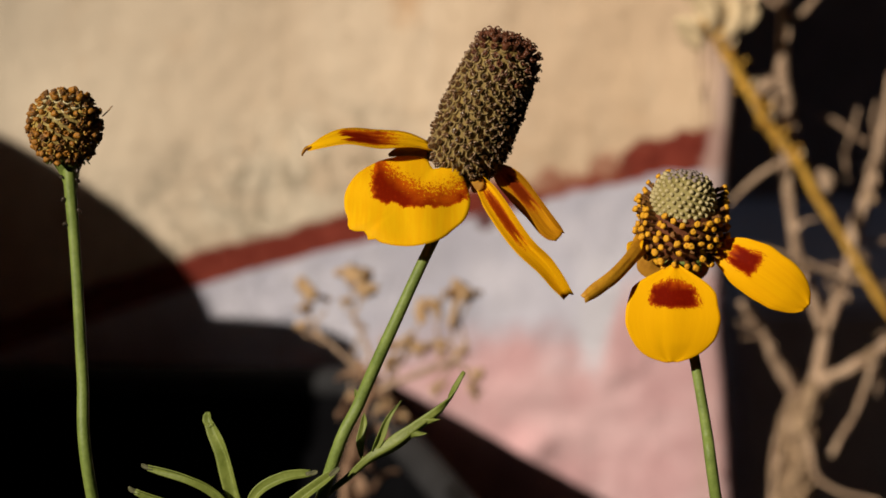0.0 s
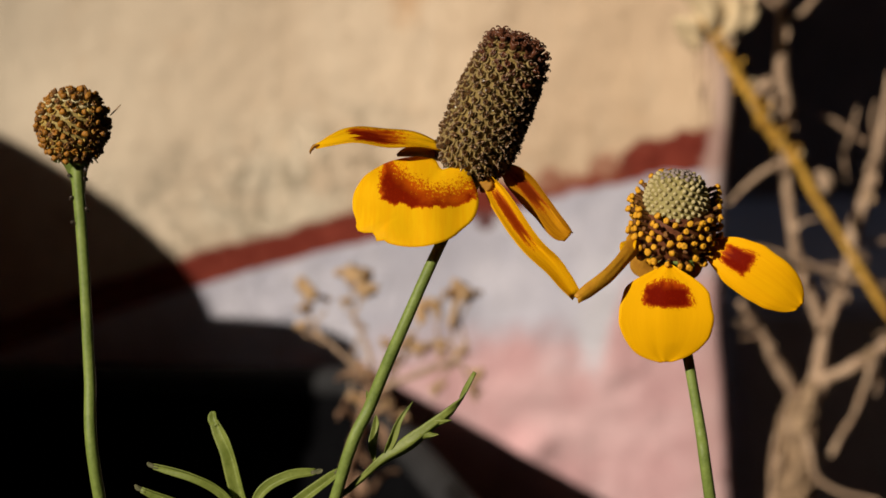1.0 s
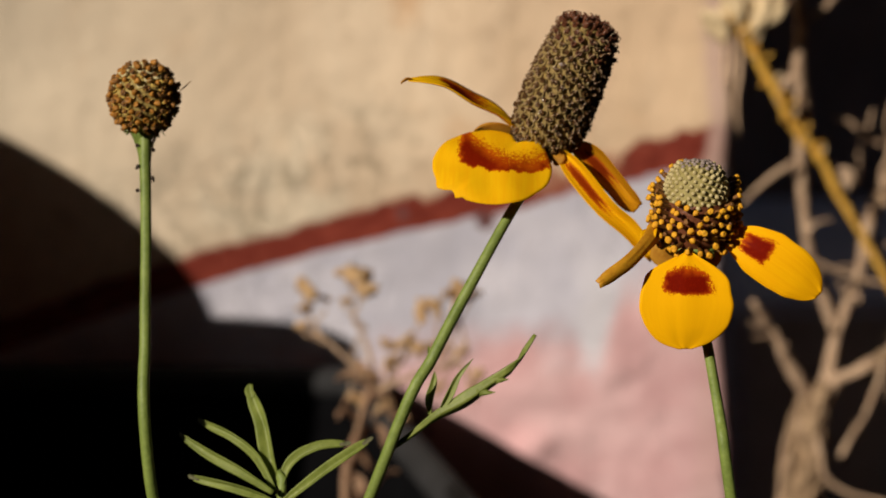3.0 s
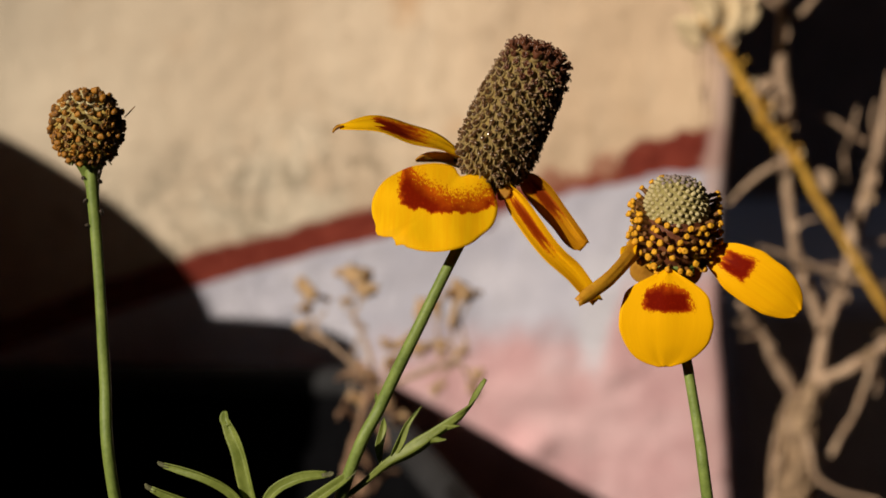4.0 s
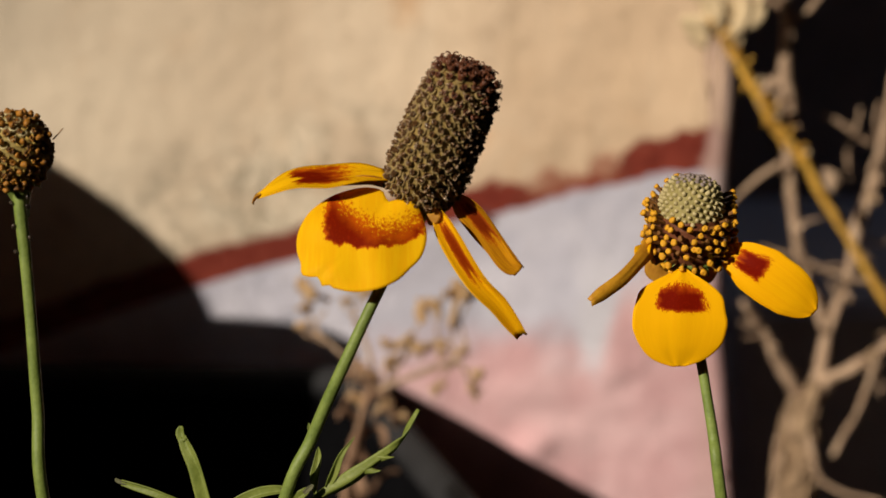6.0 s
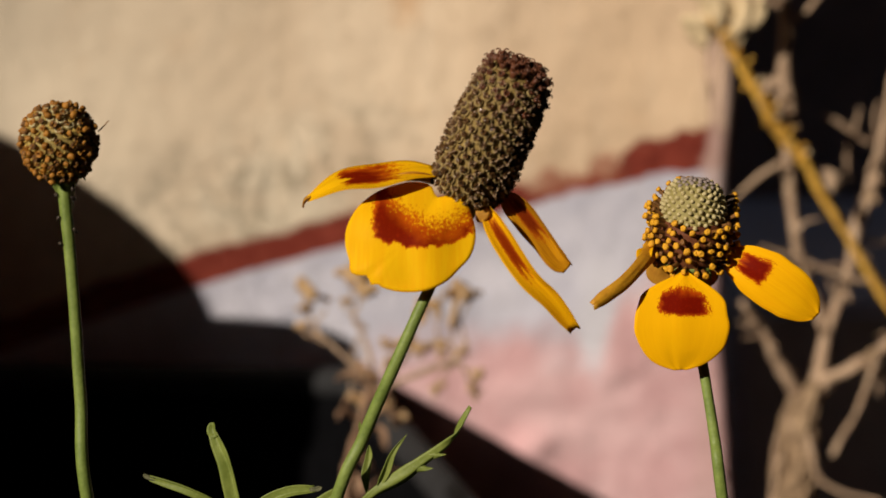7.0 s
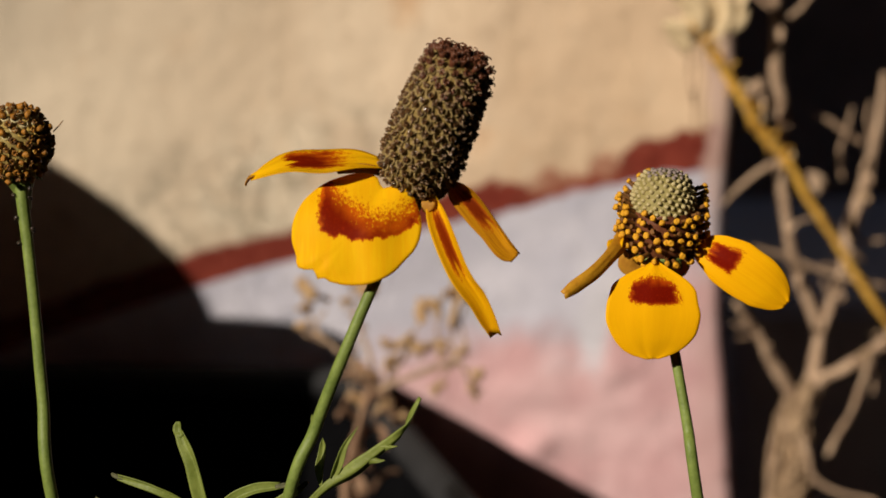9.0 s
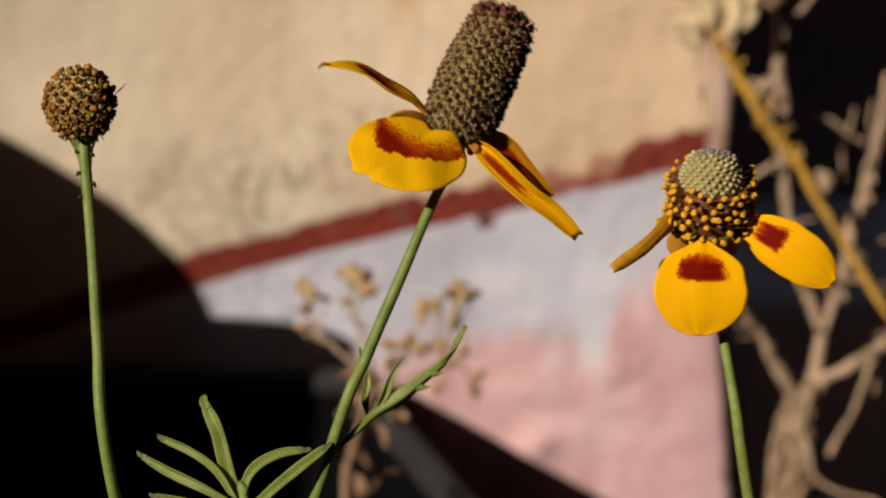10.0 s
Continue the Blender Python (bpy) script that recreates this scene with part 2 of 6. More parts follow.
def tube(bm, points, radii, n=24, sides=10, wobble=0.0, seed=0.0, origin=Vector((0, 0, 0)), cap=True):
    """A round stalk along a smooth line, its thickness taken from the list of radii."""
    line = spline(points, n)
    rings = []
    ref = Vector((0.31, -0.94, 0.12))
    for i, p in enumerate(line):
        d = (line[min(i + 1, n)] - line[max(i - 1, 0)]).normalized()
        a = (ref - d * ref.dot(d)).normalized()
        ref = a
        b = d.cross(a)
        r = lerp_list(radii, i / n)
        ring = []
        for s in range(sides):
            ang = 2 * math.pi * s / sides
            k = 1 + wobble * noise.noise(Vector((math.cos(ang) * 1.3 + seed, math.sin(ang) * 1.3, i / n * 6 + seed)))
            ring.append(bm.verts.new(p - origin + (a * math.cos(ang) + b * math.sin(ang)) * r * k))
        rings.append(ring)
    for q, w in zip(rings, rings[1:]):
        for s in range(sides):
            bm.faces.new((q[s], q[(s + 1) % sides], w[(s + 1) % sides], w[s]))
    if cap:
        bm.faces.new(rings[0][::-1])
        bm.faces.new(rings[-1])


def lathe(bm, profile, base, axis, segments=28, origin=Vector((0, 0, 0))):
    """A turned body: (radius, height) pairs round the axis from base."""
    axis = axis.normalized()
    a = axis.orthogonal().normalized()
    b = axis.cross(a)
    rings = []
    for r, h in profile:
        c = base - origin + axis * h
        if r <= 1e-6:
            rings.append([bm.verts.new(c)])
        else:
            rings.append([bm.verts.new(c + (a * math.cos(2 * math.pi * i / segments) + b * math.sin(2 * math.pi * i / segments)) * r) for i in range(segments)])
    for q, w in zip(rings, rings[1:]):
        for i in range(segments):
            j = (i + 1) % segments
            if len(q) == 1:
                bm.faces.new((q[0], w[j], w[i])) if len(w) > 1 else None
            elif len(w) == 1:
                bm.faces.new((q[i], q[j], w[0]))
            else:
                bm.faces.new((q[i], q[j], w[j], w[i]))


def blade(bm, points, cross, half, widths, cup=0.0, wave=0.0, heart=0.0, thick=0.00018, n=22, m=14, seed=0.0, origin=Vector((0, 0, 0)), notch=0.0, fold=0.0, twist=0.0, keel=0.0):
    """A petal or leaf: a thin skin on both sides of a smooth midline, cupped and waved, with length and width as its map."""
    line = spline(points, n)
    uv = bm.loops.layers.uv.verify()
    top, low = [], []
    for i, p in enumerate(line):
        s = i / n
        d = (line[min(i + 1, n)] - line[max(i - 1, 0)]).normalized()
        c = (cross - d * cross.dot(d)).normalized()
        if twist:
            c = Matrix.Rotation(twist * s, 3, d) @ c
        nrm = d.cross(c)
        h = half * smooth_list(widths, s)
        rt, rl = [], []
        for j in range(m + 1):
            x = 2 * j / m - 1
            lift = cup * half * x * x * smooth_list(widths, s)
            lift += wave * half * noise.noise(Vector((x * 1.8 + seed, s * 2.6, seed)))
            lift += fold * half * math.exp(-((x + 0.25) / 0.12) ** 2) * s
            lift += keel * half * (abs(x) - 0.5) * smooth_list(widths, s)
            edge = 1 + 0.05 * noise.noise(Vector((x * 0.4 + seed * 3, s * 7, seed)))
            back = notch * half * (math.exp(-((x - 0.1) / 0.16) ** 2) * 0.9 + 0.12 * noise.noise(Vector((x * 5, seed, 2)))) * max(0, s - 0.75) * 4
            q = p - origin + c * x * h * edge + nrm * lift - d * (back + heart * half * math.sin(math.pi * min(1, abs(x) * 1.15)) * (1 - s) ** 2)
            rt.append(bm.verts.new(q + nrm * thick / 2))
            rl.append(bm.verts.new(q - nrm * thick / 2))
        top.append(rt)
        low.append(rl)

    def face(vs, co):
        f = bm.faces.new(vs)
        for l, t in zip(f.loops, co):
            l[uv].uv = t
    for i in range(n):
        for j in range(m):
            co = [(j / m, i / n), ((j + 1) / m, i / n), ((j + 1) / m, (i + 1) / n), (j / m, (i + 1) / n)]
            face((top[i][j], top[i][j + 1], top[i + 1][j + 1], top[i + 1][j]), co)
            face((low[i + 1][j], low[i + 1][j + 1], low[i][j + 1], low[i][j]), co[::-1])
    for i in range(n):
        for j, sgn in ((0, 1), (m, -1)):
            vs = [top[i][j], top[i + 1][j], low[i + 1][j], low[i][j]][::sgn]
            co = [(j / m, i / n), (j / m, (i + 1) / n), (j / m, (i + 1) / n), (j / m, i / n)][::sgn]
            face(vs, co)
    for i, sgn in ((0, -1), (n, 1)):
        for j in range(m):
            vs = [top[i][j], top[i][j + 1], low[i][j + 1], low[i][j]][::sgn]
            co = [(j / m, i / n), ((j + 1) / m, i / n), ((j + 1) / m, i / n), (j / m, i / n)][::sgn]
            face(vs, co)


def broad_petal(bm, middle, a, b, turn, notches, lean, bulge, wave=0.0, crease=0.0, thick=0.00018, seed=0.0, origin=Vector((0, 0, 0)), rings=16, sides=72):
    """A wide oval petal: half-axes a and b in mm, turned in its plane, nicked at the given angles, domed and leaning towards the viewer.
    Its map runs across (0 to 1) and down (0 to 1) the oval."""
    uv = bm.loops.layers.uv.verify()
    ct, st = math.cos(turn), math.sin(turn)

    def at(i, k, side):
        q = i / rings
        th = 2 * math.pi * k / sides
        r = 1.0 + 0.012 * noise.noise(Vector((math.cos(th) * 3, math.sin(th) * 3, seed)))
        for ang, depth, wide in notches:
            off = (th - ang + math.pi) % (2 * math.pi) - math.pi
            r -= depth * math.exp(-(off / wide) ** 2)
        x, y = a * math.cos(th) * r * q, b * math.sin(th) * r * q
        w = lean[0] * x + lean[1] * y - bulge * q * q * (0.6 + 0.4 * q)
        w += wave * noise.noise(Vector((x * 0.16 + seed, y * 0.16, seed)))
        w += crease * math.exp(-((x + 0.42 * a - 0.25 * y) / 0.5) ** 2) * max(0.0, -y / b)
        mx, my, mw = middle
        return S(mx + x * ct - y * st, my + x * st + y * ct, mw + w + side * thick * 500) - origin, (0.5 + 0.5 * x / a, 0.5 - 0.5 * y / b)
    layers = []
    for side in (1, -1):
        hub = bm.verts.new(at(0, 0, side)[0])
        rows = [[hub] * sides]
        for i in range(1, rings + 1):
            rows.append([bm.verts.new(at(i, k, side)[0]) for k in range(sides)])
        layers.append(rows)
    for side, rows in zip((1, -1), layers):
        for i in range(rings):
            for k in range(sides):
                j = (k + 1) % sides
                vs = [rows[i][k], rows[i + 1][k], rows[i + 1][j]] + ([rows[i][j]] if i else [])
                co = [at(i, k, 0)[1], at(i + 1, k, 0)[1], at(i + 1, j, 0)[1]] + ([at(i, j, 0)[1]] if i else [])
                f = bm.faces.new(vs[::side])
                for l, t in zip(f.loops, co[::side]):
                    l[uv].uv = t
    for k in range(sides):
        j = (k + 1) % sides
        f = bm.faces.new((layers[0][-1][j], layers[0][-1][k], layers[1][-1][k], layers[1][-1][j]))
        for l in f.loops:
            l[uv].uv = at(rings, k, 0)[1]


def box(bm, lo, hi):
    v = [bm.verts.new((x, y, z)) for x in (lo[0], hi[0]) for y in (lo[1], hi[1]) for z in (lo[2], hi[2])]
    for q in ((0, 1, 3, 2), (4, 6, 7, 5), (0, 4, 5, 1), (2, 3, 7, 6), (0, 2, 6, 4), (1, 5, 7, 3)):
        bm.faces.new([v[i] for i in q])


# ---- setting ----
GROUND = -0.15


def build_ground():
    bm = bmesh.new()
    size, n = 60.0, 60
    vs = {}
    for i in range(n + 1):
        for j in range(n + 1):
            x = math.copysign(abs(2 * i / n - 1) ** 3, i - n / 2) * size
            y = math.copysign(abs(2 * j / n - 1) ** 3, j - n / 2) * size + 0.5
            vs[i, j] = bm.verts.new((x, y, GROUND + 0.006 * noise.noise(Vector((x * 6, y * 6, 0)))))
    for i in range(n):
        for j in range(n):
            bm.faces.new((vs[i, j], vs[i + 1, j], vs[i + 1, j + 1], vs[i, j + 1]))
    thing("ground", bm, DUST, "dry dusty earth round the planter", "ground", kind="structure")


def wall_paint():
    """Cream plaster over a brick-red line, then chalky white fading into rose pink; worn along the joins."""
    m = bpy.data.materials.new("painted_plaster")
    m.use_nodes = True
    nt = m.node_tree
    b = nt.nodes["Principled BSDF"]
    co = nt.nodes.new("ShaderNodeTexCoord")
    sep = nt.nodes.new("ShaderNodeSeparateXYZ")
    nt.links.new(co.outputs["Object"], sep.inputs[0])
    x, z = sep.outputs[0], sep.outputs[2]

    def tex(scale, detail=6.0, rough=0.6):
        n = node(nt, "ShaderNodeTexNoise", Scale=scale, Detail=detail, Roughness=rough)
        nt.links.new(co.outputs["Object"], n.inputs["Vector"])
        return n.outputs["Fac"]
    big, mid, small, grain = tex(9), tex(38), tex(140, 8), tex(700)
    # height over the line that the red stripe follows
    curve = math_node(nt, "MULTIPLY_ADD", math_node(nt, "MULTIPLY", x, x), -0.42, 0.1572)
    line = math_node(nt, "MULTIPLY_ADD", x, 0.222, curve)
    line = math_node(nt, "MULTIPLY_ADD", soft_step(nt, x, 0.02, 0.10), 0.0036, line)
    over = math_node(nt, "SUBTRACT", z, line)
    wob = math_node(nt, "ADD", math_node(nt, "MULTIPLY_ADD", mid, 0.010, -0.005), math_node(nt, "MULTIPLY_ADD", small, 0.005, -0.0025))
    rag = math_node(nt, "MULTIPLY", wob, soft_step(nt, x, -0.06, 0.05))
    up = math_node(nt, "ADD", over, math_node(nt, "ADD", math_node(nt, "MULTIPLY", wob, 0.75), math_node(nt, "MULTIPLY", rag, 1.9)))
    bare = math_node(nt, "MULTIPLY", soft_step(nt, x, 0.026, 0.046), soft_step(nt, x, 0.080, 0.068))
    up = math_node(nt, "MULTIPLY_ADD", bare, 0.0108, up)
    lo = math_node(nt, "ADD", over, math_node(nt, "ADD", math_node(nt, "MULTIPLY", wob, 0.25), math_node(nt, "MULTIPLY", rag, 0.9)))
    cream_on = soft_step(nt, up, 0.0056, 0.0090)
    red_on = soft_step(nt, lo, -0.0076, -0.0062)
    # pink creeps up to a slanting, ragged line
    pink_top = math_node(nt, "MULTIPLY_ADD", x, 0.11, 0.0965)
    pink_top = math_node(nt, "MULTIPLY_ADD", soft_step(nt, x, 0.063, 0.076), 0.022, pink_top)
    xw = math_node(nt, "MULTIPLY_ADD", wob, 1.8, x)
    brushed = math_node(nt, "MULTIPLY", soft_step(nt, xw, 0.050, 0.065), soft_step(nt, xw, 0.080, 0.068))
    pink_top = math_node(nt, "MULTIPLY_ADD", brushed, -0.012, pink_top)
    pl = math_node(nt, "SUBTRACT", z, pink_top)
    pl = math_node(nt, "ADD", pl, math_node(nt, "MULTIPLY_ADD", mid, 0.05, -0.025))
    pink_on = soft_step(nt, pl, 0.012, -0.012)
    cream = mix_colour(nt, soft_step(nt, big, 0.38, 0.66), CREAM_A, CREAM_B)
    cream = mix_colour(nt, soft_step(nt, small, 0.56, 0.72), cream, CREAM_C)
    cream = mix_colour(nt, soft_step(nt, mid, 0.54, 0.74), cream, CREAM_D)
    # crusty, flaked patches over the stripe's far end
    crust = math_node(nt, "MULTIPLY", soft_step(nt, over, 0.075, 0.028), soft_step(nt, x, 0.02, -0.06))
    flake = math_node(nt, "MULTIPLY", soft_step(nt, math_node(nt, "MULTIPLY_ADD", grain, 0.35, small), 0.66, 0.80), crust)
    cream = mix_colour(nt, math_node(nt, "MULTIPLY", flake, 0.55), cream, (0.26, 0.195, 0.13))
    chalk = math_node(nt, "MULTIPLY", soft_step(nt, mid, 0.46, 0.62), crust)
    cream = mix_colour(nt, math_node(nt, "MULTIPLY", chalk, 0.6), cream, (0.82, 0.74, 0.59))
    # soft dark blotches in the crust, and faint upright brush marks all over
    blotch = math_node(nt, "MULTIPLY", soft_step(nt, tex(82, 6.0, 0.68), 0.525, 0.60), crust)
    cream = mix_colour(nt, math_node(nt, "MULTIPLY", blotch, 0.75), cream, (0.25, 0.195, 0.13))
    long = nt.nodes.new("ShaderNodeMapping")
    long.inputs["Scale"].default_value = (130, 40, 16)
    nt.links.new(co.outputs["Object"], long.inputs[0])
    marks = node(nt, "ShaderNodeTexNoise", Scale=1.0, Detail=5.0, Roughness=0.65)
    nt.links.new(long.outputs[0], marks.inputs["Vector"])
    cream = mix_colour(nt, math_node(nt, "MULTIPLY", soft_step(nt, marks.outputs["Fac"], 0.50, 0.72), 0.42), cream, (0.46, 0.34, 0.22))
    cream = mix_colour(nt, math_node(nt, "MULTIPLY", soft_step(nt, marks.outputs["Fac"], 0.46, 0.30), 0.30), cream, (0.80, 0.68, 0.53))
    # greyer, then darker towards the left end, warmer towards the right
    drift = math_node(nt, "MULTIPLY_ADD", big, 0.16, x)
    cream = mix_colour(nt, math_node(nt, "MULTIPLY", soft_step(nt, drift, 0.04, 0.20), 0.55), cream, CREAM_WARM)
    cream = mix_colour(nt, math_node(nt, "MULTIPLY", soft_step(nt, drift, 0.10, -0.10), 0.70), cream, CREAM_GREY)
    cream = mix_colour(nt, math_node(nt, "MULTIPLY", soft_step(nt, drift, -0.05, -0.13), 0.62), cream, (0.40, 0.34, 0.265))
    white = mix_colour(nt, soft_step(nt, mid, 0.35, 0.7), WHITE_A, WHITE_B)
    white = mix_colour(nt, math_node(nt, "MULTIPLY", math_node(nt, "MULTIPLY", brushed, 0.6), soft_step(nt, z, 0.150, 0.120)), white, (0.70, 0.68, 0.74))
    pink = mix_colour(nt, soft_step(nt, mid, 0.36, 0.66), PINK_A, PINK_B)
    pink = mix_colour(nt, soft_step(nt, small, 0.60, 0.75), pink, PINK_C)
    red = mix_colour(nt, soft_step(nt, small, 0.35, 0.68), RED_A, RED_B)
    col = mix_colour(nt, pink_on, white, pink)
    col = mix_colour(nt, red_on, col, red)
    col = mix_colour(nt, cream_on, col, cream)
    # a thin wash of the red is left where the stripe has worn off
    worn = math_node(nt, "MULTIPLY", soft_step(nt, over, -0.0085, -0.003), soft_step(nt, over, 0.0105, 0.004))
    worn = math_node(nt, "MULTIPLY", math_node(nt, "MULTIPLY", worn, bare), soft_step(nt, tex(75, 5.0, 0.65), 0.42, 0.56))
    col = mix_colour(nt, math_node(nt, "MULTIPLY", worn, 0.85), col, (0.29, 0.09, 0.055))
    # the corner was patched with a paler plaster
    edge = math_node(nt, "ADD", x, math_node(nt, "MULTIPLY", wob, 1.6))
    col = mix_colour(nt, math_node(nt, "MULTIPLY", soft_step(nt, edge, 0.1052, 0.1095), math_node(nt, "MULTIPLY_ADD", soft_step(nt, pl, 0.0, 0.03), 0.5, 0.25)), col, PATCH)
    for cx, cz, r in ((0.0178, 0.1515, 0.0052), (-0.0170, 0.1545, 0.0034)):
        dx, dz = math_node(nt, "SUBTRACT", x, cx), math_node(nt, "SUBTRACT", z, cz)
        far = math_node(nt, "SQRT", math_node(nt, "ADD", math_node(nt, "MULTIPLY", dx, dx), math_node(nt, "MULTIPLY", dz, dz)))
        far = math_node(nt, "ADD", far, math_node(nt, "MULTIPLY", wob, 0.4))
        col = mix_colour(nt, soft_step(nt, far, r, r * 0.6), col, (0.13, 0.055, 0.055))
    nt.links.new(col, b.inputs["Base Color"])
    b.inputs["Roughness"].default_value = 0.9
    b.inputs["Specular IOR Level"].default_value = 0.2
    hgt = math_node(nt, "MULTIPLY_ADD", flake, -0.9, math_node(nt, "ADD", math_node(nt, "MULTIPLY", small, 0.8), math_node(nt, "MULTIPLY", grain, 0.35)))
    bp = node(nt, "ShaderNodeBump", Strength=0.5, Distance=0.0016)
    nt.links.new(hgt, bp.inputs["Height"])
    nt.links.new(bp.outputs[0], b.inputs["Normal"])
    return m


CREAM_A, CREAM_B, CREAM_C, CREAM_D = (0.60, 0.445, 0.31), (0.75, 0.60, 0.445), (0.38, 0.265, 0.17), (0.63, 0.42, 0.26)
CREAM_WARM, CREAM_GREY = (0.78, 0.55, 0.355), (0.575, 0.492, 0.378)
PATCH = (0.58, 0.40, 0.35)
WHITE_A, WHITE_B = (0.475, 0.465, 0.55), (0.605, 0.585, 0.665)
PINK_A, PINK_B, PINK_C = (0.63, 0.375, 0.39), (0.72, 0.475, 0.49), (0.78, 0.56, 0.575)
RED_A, RED_B = (0.155, 0.023, 0.014), (0.235, 0.044, 0.027)
WALL_Y, WALL_END = 0.85, 0.1182


def build_wall():
    """The painted wall's face with its lumps, rounded into the end that faces the gap."""
    bm = bmesh.new()
    xs = [-1.6, -1.0, -0.6, -0.4] + [-0.3 + 0.0025 * i for i in range(160)]
    xs = [x for x in xs if x < WALL_END - 0.006]
    zs = [GROUND - 0.02, -0.06] + [0.0 + 0.0028 * i for i in range(100)] + [0.34, 0.5, 0.8, 1.3]

    def bulge(x, z):
        p = Vector((x, 0, z))
        lumps = 0.0030 * noise.noise(p * 14) + 0.0008 * noise.noise(p * 38 + Vector((3, 1, 0))) + 0.0005 * noise.noise(p * 110)
        low = max(0.0, min(1.0, (0.135 + 0.3 * x - z) / 0.05))
        ridges = 0.0016 * abs(noise.noise(Vector((x * 26 + z * 18, 1, z * 40 - x * 20)))) * low
        # one thick fold of plaster low on the wall
        along = (x - 0.037) * 0.88 + (z - 0.0535) * 0.47
        off = (z - 0.0535) * 0.88 - (x - 0.037) * 0.47 + 9 * along * along
        fold = 0.0038 * math.exp(-(off / (0.0045 if off > 0 else 0.014)) ** 2) * math.exp(-(along / 0.013) ** 2)
        return -(lumps + ridges + fold)
    cols = []
    for x in xs:
        cols.append([bm.verts.new((x, WALL_Y + bulge(x, z), z)) for z in zs])
    for k in range(1, 9):
        a = k / 8 * math.pi / 2
        col = []
        for z in zs:
            e = WALL_END + 0.0035 * noise.noise(Vector((0, 3, z * 12))) + 0.006 * max(0.0, (0.10 - z) / 0.07)
            col.append(bm.verts.new((e - 0.006 + 0.006 * math.sin(a), WALL_Y + 0.006 * (1 - math.cos(a)) + bulge(WALL_END, z) * math.cos(a), z)))
        cols.append(col)
    cols.append([bm.verts.new((WALL_END, WALL_Y + 0.25, z)) for z in zs])
    cols.append([bm.verts.new((-1.6, WALL_Y + 0.25, z)) for z in zs])
    for a, b in zip(cols, cols[1:]):
        for j in range(len(zs) - 1):
            bm.faces.new((a[j], b[j], b[j + 1], a[j + 1]))
    top = [c[-1] for c in cols]
    bm.faces.new(top[::-1])
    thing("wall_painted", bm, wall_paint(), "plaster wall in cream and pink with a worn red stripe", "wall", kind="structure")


def build_back():
    """The shaded recess past the wall's end: a dark wall and its return."""
    bm = bmesh.new()
    box(bm, (-1.6, 1.55, GROUND - 0.02), (2.2, 1.70, 1.3))
    thing("wall_back", bm, SLATE, "dark grey rendered wall in deep shade", "wall", smooth=False, kind="structure")
    bm = bmesh.new()
    box(bm, (0.175, 1.20, GROUND - 0.02), (0.62, 1.55, 0.031))
    bmesh.ops.bevel(bm, geom=bm.edges[:], offset=0.006, segments=2, affect="EDGES")
    thing("ledge", bm, LEDGE, "low grey cement ledge in the shaded recess", "ledge", smooth=False, kind="structure")


def build_sky_blockers():
    """Unseen eave, side and rear walls, added to block most of the sky light."""
    bm = bmesh.new()
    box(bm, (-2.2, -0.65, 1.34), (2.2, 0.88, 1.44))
    # the gap between the slabs lets sky light down into the recess
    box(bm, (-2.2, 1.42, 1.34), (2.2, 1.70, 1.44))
    thing("ceiling", bm, BLOCKER, "unseen overhead slabs added to block the sky", "ceiling", smooth=False, kind="structure")
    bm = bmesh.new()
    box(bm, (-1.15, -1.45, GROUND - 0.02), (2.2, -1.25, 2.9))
    thing("unseen_wall_behind", bm, BLOCKER, "unseen wall behind the viewer, added to block the sky", "wall", smooth=False, kind="structure")
    bm = bmesh.new()
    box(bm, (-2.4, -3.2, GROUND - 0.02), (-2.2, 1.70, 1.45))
    thing("unseen_wall_left", bm, BLOCKER, "unseen low wall on the sun's side, added to block the sky", "wall", smooth=False, kind="structure")
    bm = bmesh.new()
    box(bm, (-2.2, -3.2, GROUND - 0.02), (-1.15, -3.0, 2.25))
    thing("unseen_wall_far", bm, BLOCKER, "unseen far wall added to block the low sky", "wall", smooth=False, kind="structure")
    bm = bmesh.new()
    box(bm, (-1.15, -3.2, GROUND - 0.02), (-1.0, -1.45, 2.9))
    thing("unseen_wall_jog", bm, BLOCKER, "unseen wall added between the rear and far walls to block the sky", "wall", smooth=False, kind="structure")
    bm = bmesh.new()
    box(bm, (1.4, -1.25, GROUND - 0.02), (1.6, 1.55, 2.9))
    thing("unseen_wall_right", bm, BLOCKER, "unseen right-hand wall added to block the sky", "wall", smooth=False, kind="structure")


